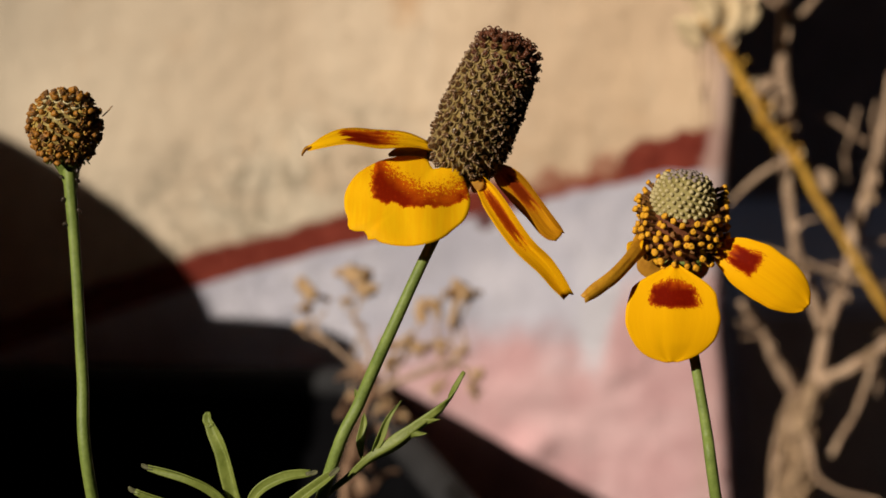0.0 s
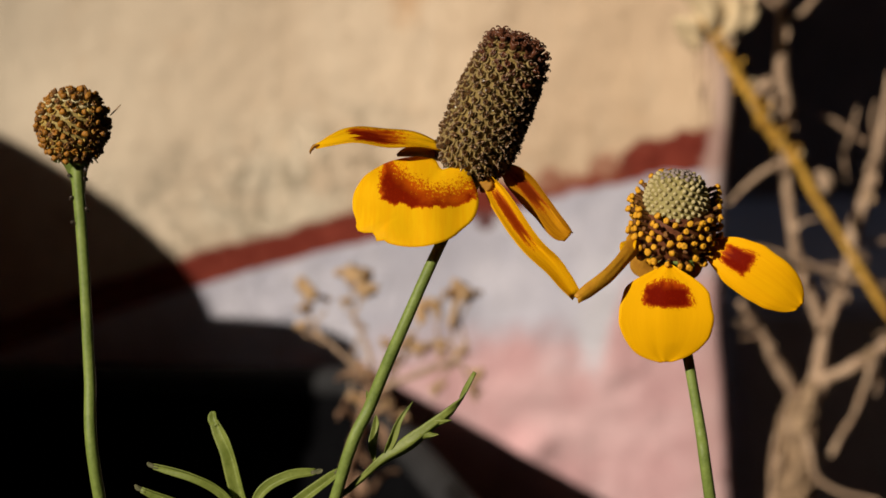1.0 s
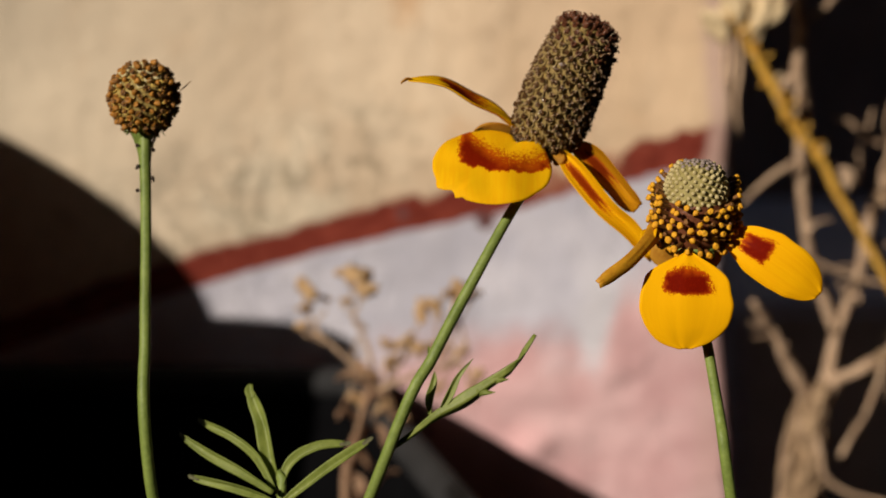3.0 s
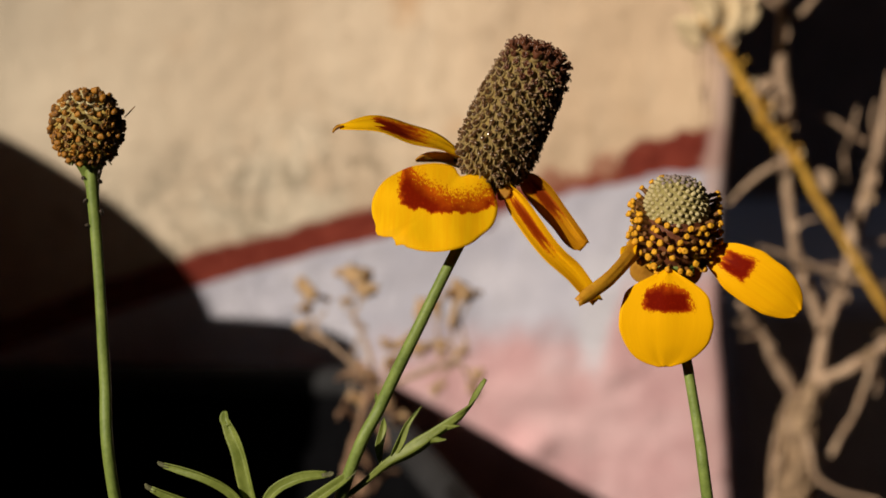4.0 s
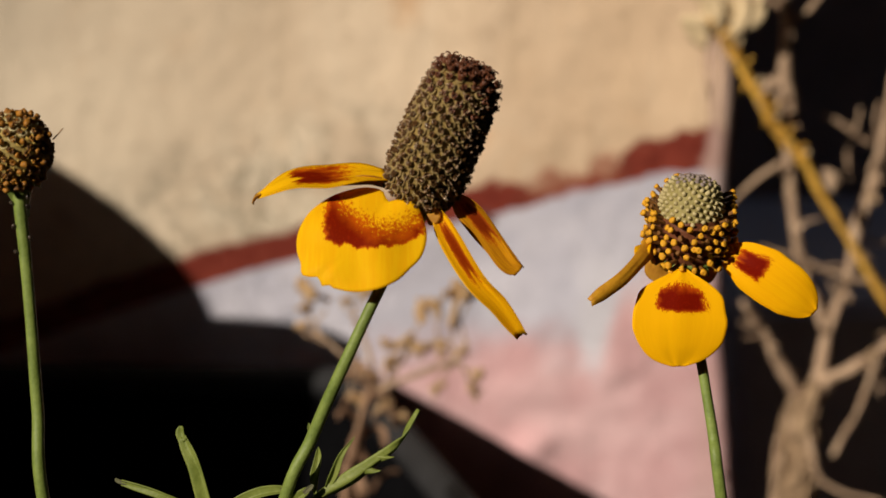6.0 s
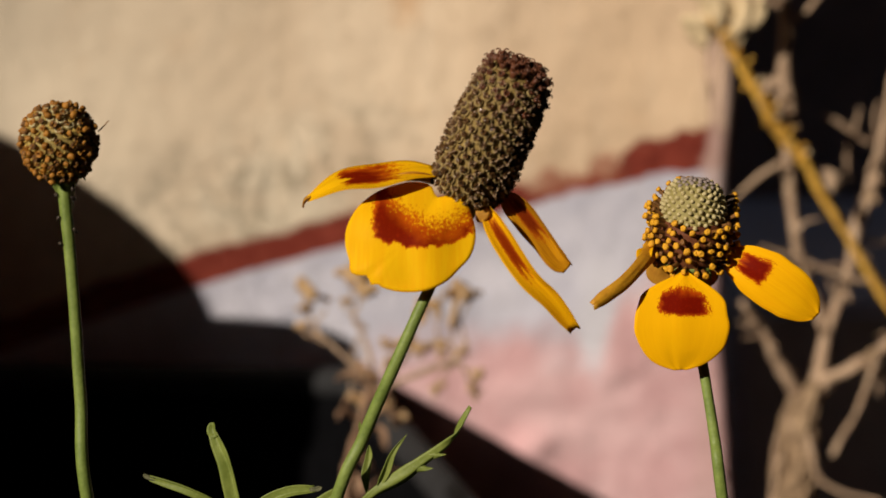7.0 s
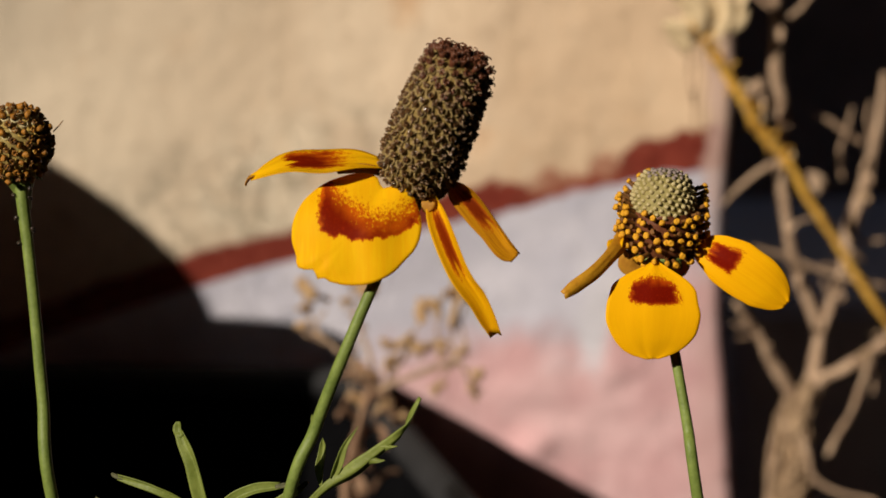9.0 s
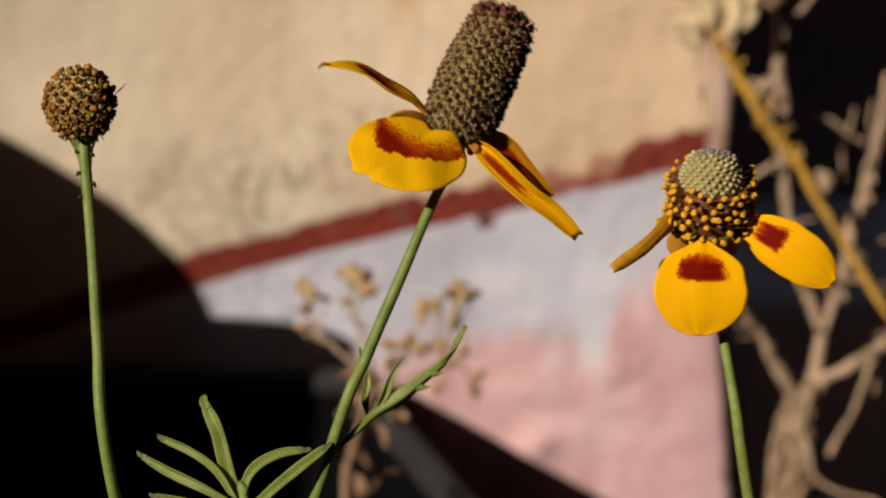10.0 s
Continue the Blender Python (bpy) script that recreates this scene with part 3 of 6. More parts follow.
def build_trough():
    """Long black planter against the wall, with a rolled rim; its end slants away from the wall."""
    outer = [(-0.20, 0.14), (0.150, 0.14), (0.022, 0.640), (-0.032, 0.838), (-0.060, 0.843), (-0.20, 0.843)]
    root = empty("planter", (0, 0, GROUND), "long black plastic planter standing against the painted wall", "planter")
    o = Vector((0, 0, GROUND))

    def ring(shrink, z):
        c = Vector((-0.04, 0.5))
        out = []
        n = len(outer)
        for i in range(n):
            p, a, b = Vector(outer[i]), Vector(outer[i - 1]), Vector(outer[(i + 1) % n])
            e1, e2 = (p - a).normalized(), (b - p).normalized()
            n1, n2 = Vector((-e1.y, e1.x)), Vector((-e2.y, e2.x))
            bis = (n1 + n2).normalized()
            out.append(Vector((*(p + bis * shrink / max(0.3, bis.dot(n1))), z)) - o)
        return out
    top = 0.086
    bm = bmesh.new()
    prof = [(0.030, GROUND), (0.004, top - 0.02), (0.004, top - 0.004), (0.010, top - 0.004), (0.034, GROUND + 0.01)]
    rings = [[bm.verts.new(v) for v in ring(s, z)] for s, z in prof]
    for a, b in zip(rings, rings[1:]):
        for i in range(len(a)):
            bm.faces.new((a[i], a[(i + 1) % len(a)], b[(i + 1) % len(a)], b[i]))
    bm.faces.new(rings[0][::-1])
    bm.faces.new(rings[-1])
    part("body", bm, BLACK, root, smooth=False)
    bm = bmesh.new()
    loop = ring(0.006, top)
    dense = []
    for i in range(len(loop)):
        a, b = loop[i], loop[(i + 1) % len(loop)]
        dense += [a.lerp(b, 0.04), a.lerp(b, 0.5), a.lerp(b, 0.96)]
    dense.append(dense[0])
    tube(bm, dense, [0.0065, 0.0065], n=120, sides=10, cap=False)
    part("rim", bm, RIM, root, "rolled black plastic rim")
    bm = bmesh.new()
    n = 26
    vs = {}
    for i in range(n + 1):
        for j in range(n + 1):
            y = 0.17 + (0.82 - 0.17) * j / n
            xr = 0.118 - (y - 0.14) * 0.256
            x = -0.17 + (xr + 0.17) * i / n - 0.004
            vs[i, j] = bm.verts.new(Vector((x, y, 0.0 + 0.012 * noise.noise(Vector((x * 40, y * 40, 2))))) - o)
    for i in range(n):
        for j in range(n):
            bm.faces.new((vs[i, j], vs[i + 1, j], vs[i + 1, j + 1], vs[i, j + 1]))
    part("soil", bm, SOIL, root, "dark crumbly potting soil")


def build_clay_pot(place, r, top, label, material, depth=1.0):
    h = top - GROUND
    pot = empty("clay_pot", (place[0], place[1], GROUND), label, "pot")
    bm = bmesh.new()
    lathe(bm, [(0, 0), (r * 0.72, 0), (r * 0.74, 0.01), (r * 0.92, h - 0.05), (r * 0.86, h - 0.04), (r * 0.66, 0.02), (0, 0.02)], Vector((0, 0, 0)), Vector((0, 0, 1)), 40)
    bmesh.ops.scale(bm, vec=(1, depth, 1), verts=bm.verts)
    part("body", bm, material, pot)
    bm = bmesh.new()
    lathe(bm, [(r * 0.88, h - 0.052), (r * 0.985, h - 0.05), (r, h - 0.045), (r, h - 0.003), (r * 0.985, h), (r * 0.90, h), (r * 0.885, h - 0.004), (r * 0.87, h - 0.052)], Vector((0, 0, 0)), Vector((0, 0, 1)), 40)
    bmesh.ops.scale(bm, vec=(1, depth, 1), verts=bm.verts)
    part("rim", bm, material, pot)
    bm = bmesh.new()
    lathe(bm, [(r * 0.875, h - 0.02), (r * 0.5, h - 0.016), (0, h - 0.018)], Vector((0, 0, 0)), Vector((0, 0, 1)), 30)
    bmesh.ops.scale(bm, vec=(1, depth, 1), verts=bm.verts)
    part("soil", bm, SOIL, pot)


build_ground()
build_wall()
build_back()
build_sky_blockers()
build_trough()
# two pots added out of view, placed to cast the wall's rounded shadows
build_clay_pot((-0.427, 0.65), 0.11, 0.296, "tall clay pot added out of view to cast the large round shadow", CLAY)
build_clay_pot((-0.262, 0.65), 0.043, 0.236, "small oval clay pot added out of view to cast the lower shadow", CLAY, 0.38)
build_clay_pot((0.262, 0.86), 0.06, 0.012, "low terracotta pot in front of the shaded recess", CLAY)


# ---- how the stalks stand and swing: seconds, root place, turn in degrees ----
TALL_ROOT = (-0.0532, 0.4013, 0.1000)
TALL_SWAY = [
    (0, -0.0532, 0.4013, 0.1000, 0.33, -0.04, -0.17),
    (0.2, -0.0544, 0.4013, 0.0996, 1.24, 0.15, -0.98),
    (0.3, -0.0550, 0.4014, 0.0995, 1.62, 0.16, -1.39),
    (0.5, -0.0562, 0.4014, 0.0996, 2.31, -0.07, -2.20),
    (0.7, -0.0545, 0.4014, 0.0993, 1.67, -0.43, -1.86),
    (0.8, -0.0531, 0.4014, 0.0998, 1.04, -0.26, -1.67),
    (1, -0.0509, 0.4014, 0.0999, 0.18, -0.22, -1.31),
    (1.2, -0.0519, 0.4012, 0.0998, 0.31, -0.12, -0.84),
    (1.3, -0.0525, 0.4011, 0.0994, 0.51, 0.06, -0.61),
    (1.5, -0.0524, 0.4011, 0.1006, 0.11, 0.65, -0.11),
    (1.7, -0.0492, 0.4018, 0.1022, -0.48, 1.01, 0.56),
    (1.8, -0.0468, 0.4022, 0.1035, -0.83, 1.78, 0.90),
    (2, -0.0459, 0.4028, 0.1034, -1.06, 0.29, 1.56),
    (2.1, -0.0482, 0.4023, 0.1041, -0.37, 0.79, 3.81),
    (2.2, -0.0495, 0.4020, 0.1058, -0.01, 1.92, 6.08),
    (2.3, -0.0500, 0.4017, 0.1079, 0.44, 4.10, 8.38),
    (2.4, -0.0479, 0.4014, 0.1120, 1.14, 7.64, 10.72),
    (2.5, -0.0483, 0.4011, 0.1148, 1.63, 8.73, 13.06),
    (2.6, -0.0405, 0.4018, 0.1094, -3.94, 5.26, 6.28),
    (2.7, -0.0332, 0.4025, 0.1047, -9.23, -0.32, 0.04),
    (3.8, -0.0540, 0.4011, 0.0991, 2.06, 1.80, 0.67),
    (4, -0.0525, 0.4012, 0.1003, 0.40, 1.59, 0.07),
    (4.2, -0.0504, 0.4017, 0.1023, 0.03, -0.48, -1.37),
    (4.3, -0.0494, 0.4018, 0.1023, 0.18, -0.58, -2.10),
    (4.5, -0.0489, 0.4018, 0.0989, 1.96, -0.15, -3.63),
    (4.7, -0.0535, 0.4012, 0.0952, 3.82, -1.40, -1.74),
    (4.8, -0.0541, 0.4011, 0.0959, 2.70, -1.73, -0.66),
    (5, -0.0519, 0.4014, 0.1006, -0.70, 0.27, 1.63),
    (5.2, -0.0494, 0.4015, 0.1048, -1.34, 2.21, 1.32),
    (5.3, -0.0499, 0.4014, 0.1051, -1.30, 2.40, 1.15),
    (5.5, -0.0550, 0.4009, 0.1017, -0.37, 0.71, 0.78),
    (5.7, -0.0605, 0.4007, 0.0984, 2.48, -0.02, -3.56),
    (6.8, -0.0551, 0.4014, 0.0990, 6.19, 0.17, -2.61),
    (7, -0.0531, 0.4017, 0.1003, 5.94, 0.64, -2.36),
    (7.2, -0.0510, 0.4018, 0.1021, 2.77, 0.33, -2.10),
    (7.3, -0.0503, 0.4017, 0.1023, 1.70, 0.21, -1.99),
    (7.5, -0.0506, 0.4014, 0.1002, 0.54, 0.03, -1.83),
    (7.7, -0.0529, 0.4016, 0.0973, 2.60, -0.47, -4.02),
    (7.8, -0.0541, 0.4017, 0.0961, 3.68, -1.19, -5.14),
    (8, -0.0543, 0.4023, 0.0968, 3.39, -1.67, -7.20),
    (8.2, -0.0531, 0.4020, 0.0997, 1.41, -0.48, -4.83),
    (8.3, -0.0528, 0.4017, 0.1006, 0.81, 0.16, -3.68),
    (8.5, -0.0541, 0.4011, 0.1005, 0.46, 0.37, -1.44),
    (8.7, -0.0564, 0.4013, 0.0995, 2.88, -0.97, -2.81),
    (8.8, -0.0574, 0.4014, 0.0991, 4.20, -1.43, -3.51),
    (9, -0.0575, 0.4018, 0.1001, 5.22, -1.01, -4.76),
    (9.1, -0.0573, 0.4018, 0.0999, 4.57, -1.89, -3.80),
    (9.2, -0.0569, 0.4018, 0.1004, 3.38, -3.11, -2.81),
    (9.3, -0.0562, 0.4018, 0.1003, 2.51, -3.27, -1.78),
    (9.5, -0.0529, 0.4018, 0.1006, 0.42, -0.83, 0.34),
    (9.7, -0.0537, 0.4013, 0.1023, -1.30, 3.71, 2.74),
    (9.8, -0.0558, 0.4012, 0.1031, -2.45, 3.17, 3.94),
    (10, -0.0595, 0.4010, 0.1057, -4.83, 2.32, 6.38),
]
YOUNG_ROOT = (0.0642, 0.3913, 0.1000)
YOUNG_SWAY = [
    (0, 0.0642, 0.3913, 0.1000, 0.04, -0.00, 0.03),
    (0.3, 0.0639, 0.3914, 0.0997, 0.65, -0.26, 0.14),
    (0.5, 0.0636, 0.3917, 0.1001, 0.59, -0.32, 0.21),
    (1, 0.0634, 0.3915, 0.1002, 0.20, -0.23, 0.19),
    (1.2, 0.0638, 0.3914, 0.0999, 0.16, -0.17, 0.26),
    (1.5, 0.0642, 0.3916, 0.1004, -0.52, -0.01, 0.35),
    (1.8, 0.0676, 0.3921, 0.1015, -0.67, 0.49, 0.32),
    (2, 0.0692, 0.3923, 0.1019, -0.60, -0.08, 0.29),
    (2.2, 0.0709, 0.3926, 0.1026, -0.38, 1.43, 0.67),
    (2.3, 0.0716, 0.3928, 0.1032, -0.45, 1.98, 0.85),
    (2.5, 0.0714, 0.3930, 0.1030, 0.09, 0.99, 1.20),
    (2.7, 0.0693, 0.3925, 0.1022, -1.21, 0.11, 0.16),
    (3.8, 0.0637, 0.3914, 0.0994, -1.67, 0.08, 0.28),
    (4, 0.0620, 0.3903, 0.0986, -0.94, 0.44, 0.67),
    (4.5, 0.0632, 0.3900, 0.0991, 0.92, -0.04, -0.54),
    (4.7, 0.0634, 0.3905, 0.0997, -0.14, 0.29, -0.64),
    (5, 0.0634, 0.3911, 0.0993, -0.96, 0.02, -0.78),
    (5.3, 0.0649, 0.3907, 0.0998, -0.86, 0.83, -0.84),
    (5.5, 0.0642, 0.3904, 0.0997, -0.80, -0.71, -0.90),
    (5.7, 0.0650, 0.3903, 0.0991, -0.21, 0.13, -0.79),
    (6.8, 0.0647, 0.3904, 0.0992, -0.18, 0.41, -0.29),
    (7, 0.0648, 0.3903, 0.0987, 0.21, 0.47, -0.19),
    (7.2, 0.0649, 0.3907, 0.0993, -0.03, 1.61, 0.05),
    (7.5, 0.0623, 0.3911, 0.0988, 0.27, -0.17, 0.36),
    (8, 0.0631, 0.3908, 0.0989, -0.70, -0.99, -0.56),
    (8.3, 0.0625, 0.3910, 0.0991, -0.62, -0.42, -0.15),
    (8.5, 0.0620, 0.3911, 0.0991, -0.48, -0.23, 0.12),
    (9, 0.0612, 0.3913, 0.0999, -1.08, -0.20, -0.31),
    (9.2, 0.0610, 0.3915, 0.1002, -1.52, -0.62, 0.01),
    (9.5, 0.0621, 0.3914, 0.0998, -1.43, 0.12, 0.51),
    (9.7, 0.0657, 0.3912, 0.0998, -1.48, -0.25, -0.45),
    (9.8, 0.0667, 0.3914, 0.1011, -2.45, -1.05, -0.95),
    (10, 0.0709, 0.3916, 0.1028, -3.49, -0.19, -1.95),
]
BALL_ROOT = (-0.0577, 0.3963, 0.1000)
BALL_SWAY = [
    (0, -0.0577, 0.3963, 0.1000, 0.44, 0.10, -0.08),
    (0.2, -0.0584, 0.3963, 0.0996, 1.44, 0.12, -0.35),
    (0.3, -0.0588, 0.3963, 0.0994, 1.98, 0.05, -0.48),
    (0.5, -0.0597, 0.3964, 0.0994, 2.87, -0.17, -0.76),
    (0.7, -0.0589, 0.3964, 0.0996, 1.81, -0.48, -0.49),
    (0.8, -0.0582, 0.3965, 0.1000, 1.07, -0.11, -0.35),
    (1, -0.0568, 0.3965, 0.1000, 0.00, 0.25, -0.08),
    (1.2, -0.0576, 0.3964, 0.0997, -0.08, 0.11, 0.01),
    (1.3, -0.0580, 0.3964, 0.0997, -0.17, 0.08, 0.06),
    (1.5, -0.0580, 0.3964, 0.0997, -0.54, 1.09, 0.14),
    (1.7, -0.0571, 0.3969, 0.1010, -2.60, 2.06, 0.58),
    (1.8, -0.0561, 0.3972, 0.1017, -3.68, 3.19, 0.77),
    (2, -0.0562, 0.3974, 0.1023, -5.35, 2.54, 1.26),
    (2.1, -0.0550, 0.3976, 0.1029, -5.18, 1.55, 1.82),
    (2.2, -0.0528, 0.3978, 0.1034, -5.21, 1.94, 2.31),
    (2.3, -0.0501, 0.3981, 0.1041, -5.34, 3.02, 2.76),
    (2.4, -0.0463, 0.3985, 0.1052, -5.59, 5.77, 3.10),
    (2.5, -0.0440, 0.3987, 0.1054, -5.57, 6.33, 3.58),
    (2.6, -0.0480, 0.3990, 0.1065, -6.66, 5.89, 2.38),
    (2.7, -0.0521, 0.3991, 0.1058, -7.67, 5.23, 1.21),
    (3.8, -0.0557, 0.3960, 0.0994, 2.89, 0.50, 1.86),
    (4, -0.0542, 0.3960, 0.1001, 0.89, 0.44, 1.76),
    (4.2, -0.0564, 0.3963, 0.1029, 0.45, 0.73, 1.47),
    (4.3, -0.0570, 0.3962, 0.1029, 0.65, 1.24, 1.34),
    (4.5, -0.0585, 0.3957, 0.0996, 2.45, 1.33, 1.10),
    (4.7, -0.0588, 0.3955, 0.0978, 2.79, -1.44, 1.01),
    (4.8, -0.0585, 0.3957, 0.0982, 2.10, -1.89, 0.99),
    (5, -0.0562, 0.3965, 0.1005, -0.38, 0.37, 0.97),
    (5.2, -0.0556, 0.3969, 0.1031, -1.22, 3.15, 0.40),
    (5.3, -0.0560, 0.3969, 0.1032, -1.09, 3.22, 0.13),
    (5.5, -0.0587, 0.3963, 0.1008, 0.35, 0.75, -0.35),
    (5.7, -0.0631, 0.3959, 0.1000, 6.90, 0.19, -2.92),
    (6.8, -0.0576, 0.3966, 0.1008, 7.91, -0.07, -1.84),
    (7, -0.0561, 0.3969, 0.1014, 7.59, 0.58, -1.60),
    (7.2, -0.0567, 0.3968, 0.1025, 4.08, 1.23, -0.45),
    (7.3, -0.0569, 0.3966, 0.1021, 2.90, 1.40, 0.11),
    (7.5, -0.0579, 0.3961, 0.1003, 1.06, 0.96, 1.24),
    (7.7, -0.0598, 0.3959, 0.0989, 3.87, -0.06, -0.10),
    (7.8, -0.0608, 0.3959, 0.0989, 4.98, -0.63, -0.80),
    (8, -0.0622, 0.3961, 0.0997, 6.37, -0.41, -2.15),
    (8.2, -0.0602, 0.3963, 0.1007, 3.47, 0.67, -1.43),
    (8.3, -0.0592, 0.3964, 0.1008, 2.31, 1.09, -1.10),
    (8.5, -0.0581, 0.3963, 0.1001, 0.62, 0.37, -0.44),
    (8.7, -0.0596, 0.3961, 0.0996, 2.52, -1.25, -1.00),
    (8.8, -0.0602, 0.3961, 0.0995, 3.37, -1.81, -1.29),
    (9, -0.0603, 0.3961, 0.0996, 4.60, -1.44, -1.83),
    (9.1, -0.0600, 0.3962, 0.1003, 3.36, -1.37, -1.41),
    (9.2, -0.0600, 0.3962, 0.1007, 2.49, -1.93, -1.00),
    (9.3, -0.0595, 0.3963, 0.1011, 1.41, -1.60, -0.57),
    (9.5, -0.0577, 0.3964, 0.1008, -0.46, -0.40, 0.28),
    (9.7, -0.0552, 0.3966, 0.0997, -1.91, 1.75, 1.07),
    (9.8, -0.0555, 0.3968, 0.1007, -2.86, 0.87, 1.49),
    (10, -0.0557, 0.3973, 0.1030, -4.69, -0.28, 2.36),
]
SPRIG_ROOT = (-0.0390, 0.3865, 0.1000)
SPRIG_SWAY = [
    (0, -0.0390, 0.3865, 0.1000, -0.04, 0.00, 0.07),
    (0.2, -0.0393, 0.3864, 0.0999, 0.98, -0.10, -0.10),
    (0.3, -0.0395, 0.3864, 0.0999, 1.43, -0.15, -0.52),
    (0.5, -0.0409, 0.3862, 0.0997, 1.56, 0.19, -1.57),
    (0.7, -0.0396, 0.3864, 0.0999, 1.45, -0.37, -0.36),
    (0.8, -0.0394, 0.3865, 0.0999, 0.42, 0.05, -0.25),
    (1, -0.0388, 0.3864, 0.0996, -1.07, 0.33, 1.38),
    (1.2, -0.0388, 0.3865, 0.0999, -0.30, 0.30, 0.50),
    (1.3, -0.0387, 0.3865, 0.0999, 0.34, 0.22, 0.61),
    (1.5, -0.0389, 0.3864, 0.0995, -1.20, 1.01, 1.50),
    (1.7, -0.0385, 0.3867, 0.1002, -3.64, 1.73, 0.63),
    (1.8, -0.0383, 0.3869, 0.1004, -5.46, 2.85, 0.36),
    (2, -0.0352, 0.3868, 0.0997, -7.61, 0.87, 8.69),
    (2.1, -0.0373, 0.3868, 0.0999, -6.59, 1.89, 3.28),
    (2.2, -0.0370, 0.3868, 0.1000, -7.81, 2.47, 3.44),
    (2.3, -0.0366, 0.3870, 0.1002, -9.05, 3.87, 2.84),
    (2.4, -0.0364, 0.3874, 0.1009, -12.39, 7.02, 0.64),
    (2.5, -0.0368, 0.3876, 0.1012, -15.12, 8.44, -1.17),
    (2.6, -0.0366, 0.3875, 0.1009, -14.06, 6.57, 0.87),
    (2.7, -0.0382, 0.3874, 0.1011, -14.35, 4.58, -0.63),
    (3.8, -0.0383, 0.3867, 0.1005, 2.97, 1.81, -1.21),
    (4, -0.0386, 0.3866, 0.0999, -0.25, 1.53, 0.56),
    (4.2, -0.0396, 0.3866, 0.1001, -3.38, 0.82, -0.43),
    (4.3, -0.0398, 0.3866, 0.1002, -3.46, 1.10, -0.78),
    (4.5, -0.0392, 0.3866, 0.1002, 2.33, 1.45, -1.52),
    (4.7, -0.0378, 0.3862, 0.0993, 6.07, -1.12, 2.44),
    (4.8, -0.0377, 0.3862, 0.0992, 4.55, -1.63, 3.13),
    (5, -0.0389, 0.3866, 0.1000, -1.31, 0.55, -0.01),
    (5.2, -0.0390, 0.3869, 0.1005, -6.25, 2.60, -0.89),
    (5.3, -0.0393, 0.3869, 0.1006, -6.26, 2.65, -1.42),
    (5.5, -0.0388, 0.3863, 0.0993, -2.60, -0.69, 2.23),
    (5.7, -0.0405, 0.3865, 0.1005, 4.81, -1.36, -3.28),
    (6.8, -0.0397, 0.3863, 0.0999, 4.56, 0.63, -1.01),
    (7, -0.0395, 0.3865, 0.1003, 3.94, 1.31, -1.94),
    (7.2, -0.0399, 0.3866, 0.1003, -1.23, 1.63, -1.41),
    (7.3, -0.0398, 0.3866, 0.1003, -2.16, 1.57, -1.31),
    (7.5, -0.0385, 0.3865, 0.0997, -0.57, 0.21, 1.44),
    (7.7, -0.0396, 0.3864, 0.0999, 3.93, 0.03, -0.94),
    (7.8, -0.0400, 0.3862, 0.0998, 5.77, -0.69, -1.07),
    (8, -0.0426, 0.3862, 0.1006, 5.02, 0.48, -5.86),
    (8.2, -0.0409, 0.3864, 0.1003, 1.07, 0.17, -2.72),
    (8.3, -0.0406, 0.3865, 0.1004, -0.11, 0.63, -2.59),
    (8.5, -0.0386, 0.3866, 0.1000, -0.40, -0.38, 0.72),
    (8.7, -0.0404, 0.3863, 0.0998, 2.19, -0.84, -1.26),
    (8.8, -0.0406, 0.3862, 0.0998, 3.44, -1.20, -1.42),
    (9, -0.0426, 0.3862, 0.1000, 3.05, -0.50, -4.14),
    (9.1, -0.0410, 0.3862, 0.0998, 2.53, -1.33, -1.48),
    (9.2, -0.0406, 0.3862, 0.0995, 0.58, -2.17, -0.01),
    (9.3, -0.0400, 0.3862, 0.0994, -0.15, -2.32, 1.13),
    (9.5, -0.0384, 0.3863, 0.0994, -3.21, -1.14, 2.70),
    (9.7, -0.0383, 0.3868, 0.1004, -2.55, 1.81, -0.20),
    (9.8, -0.0385, 0.3867, 0.1002, -4.07, 0.74, 0.40),
    (10, -0.0393, 0.3867, 0.1002, -7.51, -1.05, 0.03),
]
FLAP = [(0, -1), (0.5, -2.5), (1, 0), (1.5, 7), (1.7, 14), (1.8, 2), (2, -6), (2.1, -4), (2.2, 23), (2.3, 30), (2.4, 19), (2.5, 16), (2.6, 25), (2.7, 20), (3.8, 22), (4, 11), (4.5, 4), (4.7, -2),
        (5, 15), (5.2, 26), (5.3, 17), (5.5, 9), (5.7, -4), (6.8, -12), (7, -12), (7.5, -8), (8, -4), (8.3, -8), (8.5, -5), (9.1, -5), (9.5, -2), (9.7, 14), (9.8, 14), (10, 21)]
DROOP = [(0, 0), (1, 0), (2, -2), (2.5, -11), (2.7, -6), (3.8, -3), (4, -3), (4.5, 1), (5, -5), (5.2, -8), (5.5, -5), (5.7, 2), (6.8, 3), (7, 0), (7.5, 0), (7.8, 4), (8, 6), (8.5, 2), (9, 13), (9.2, 9), (9.5, 2), (9.7, -6), (10, -12)]
NOD = [(0, 0), (0.5, -3), (0.8, -3), (1.2, 1), (1.5, 1), (1.7, 5), (1.85, 2), (2, -2), (2.25, 1), (2.5, 3), (2.7, 3), (3.8, -2), (4.2, -1), (4.45, -3), (4.65, -5), (4.8, -6), (5, 0), (5.2, 6), (5.4, 3), (5.55, -1), (5.7, -5),
       (6.2, -3), (6.8, -3), (7.1, -2), (7.4, -2), (7.7, -2), (8, -2), (8.2, -2), (8.5, -2), (8.8, -2), (9.05, -3), (9.4, -4), (9.7, 0), (10, 4)]
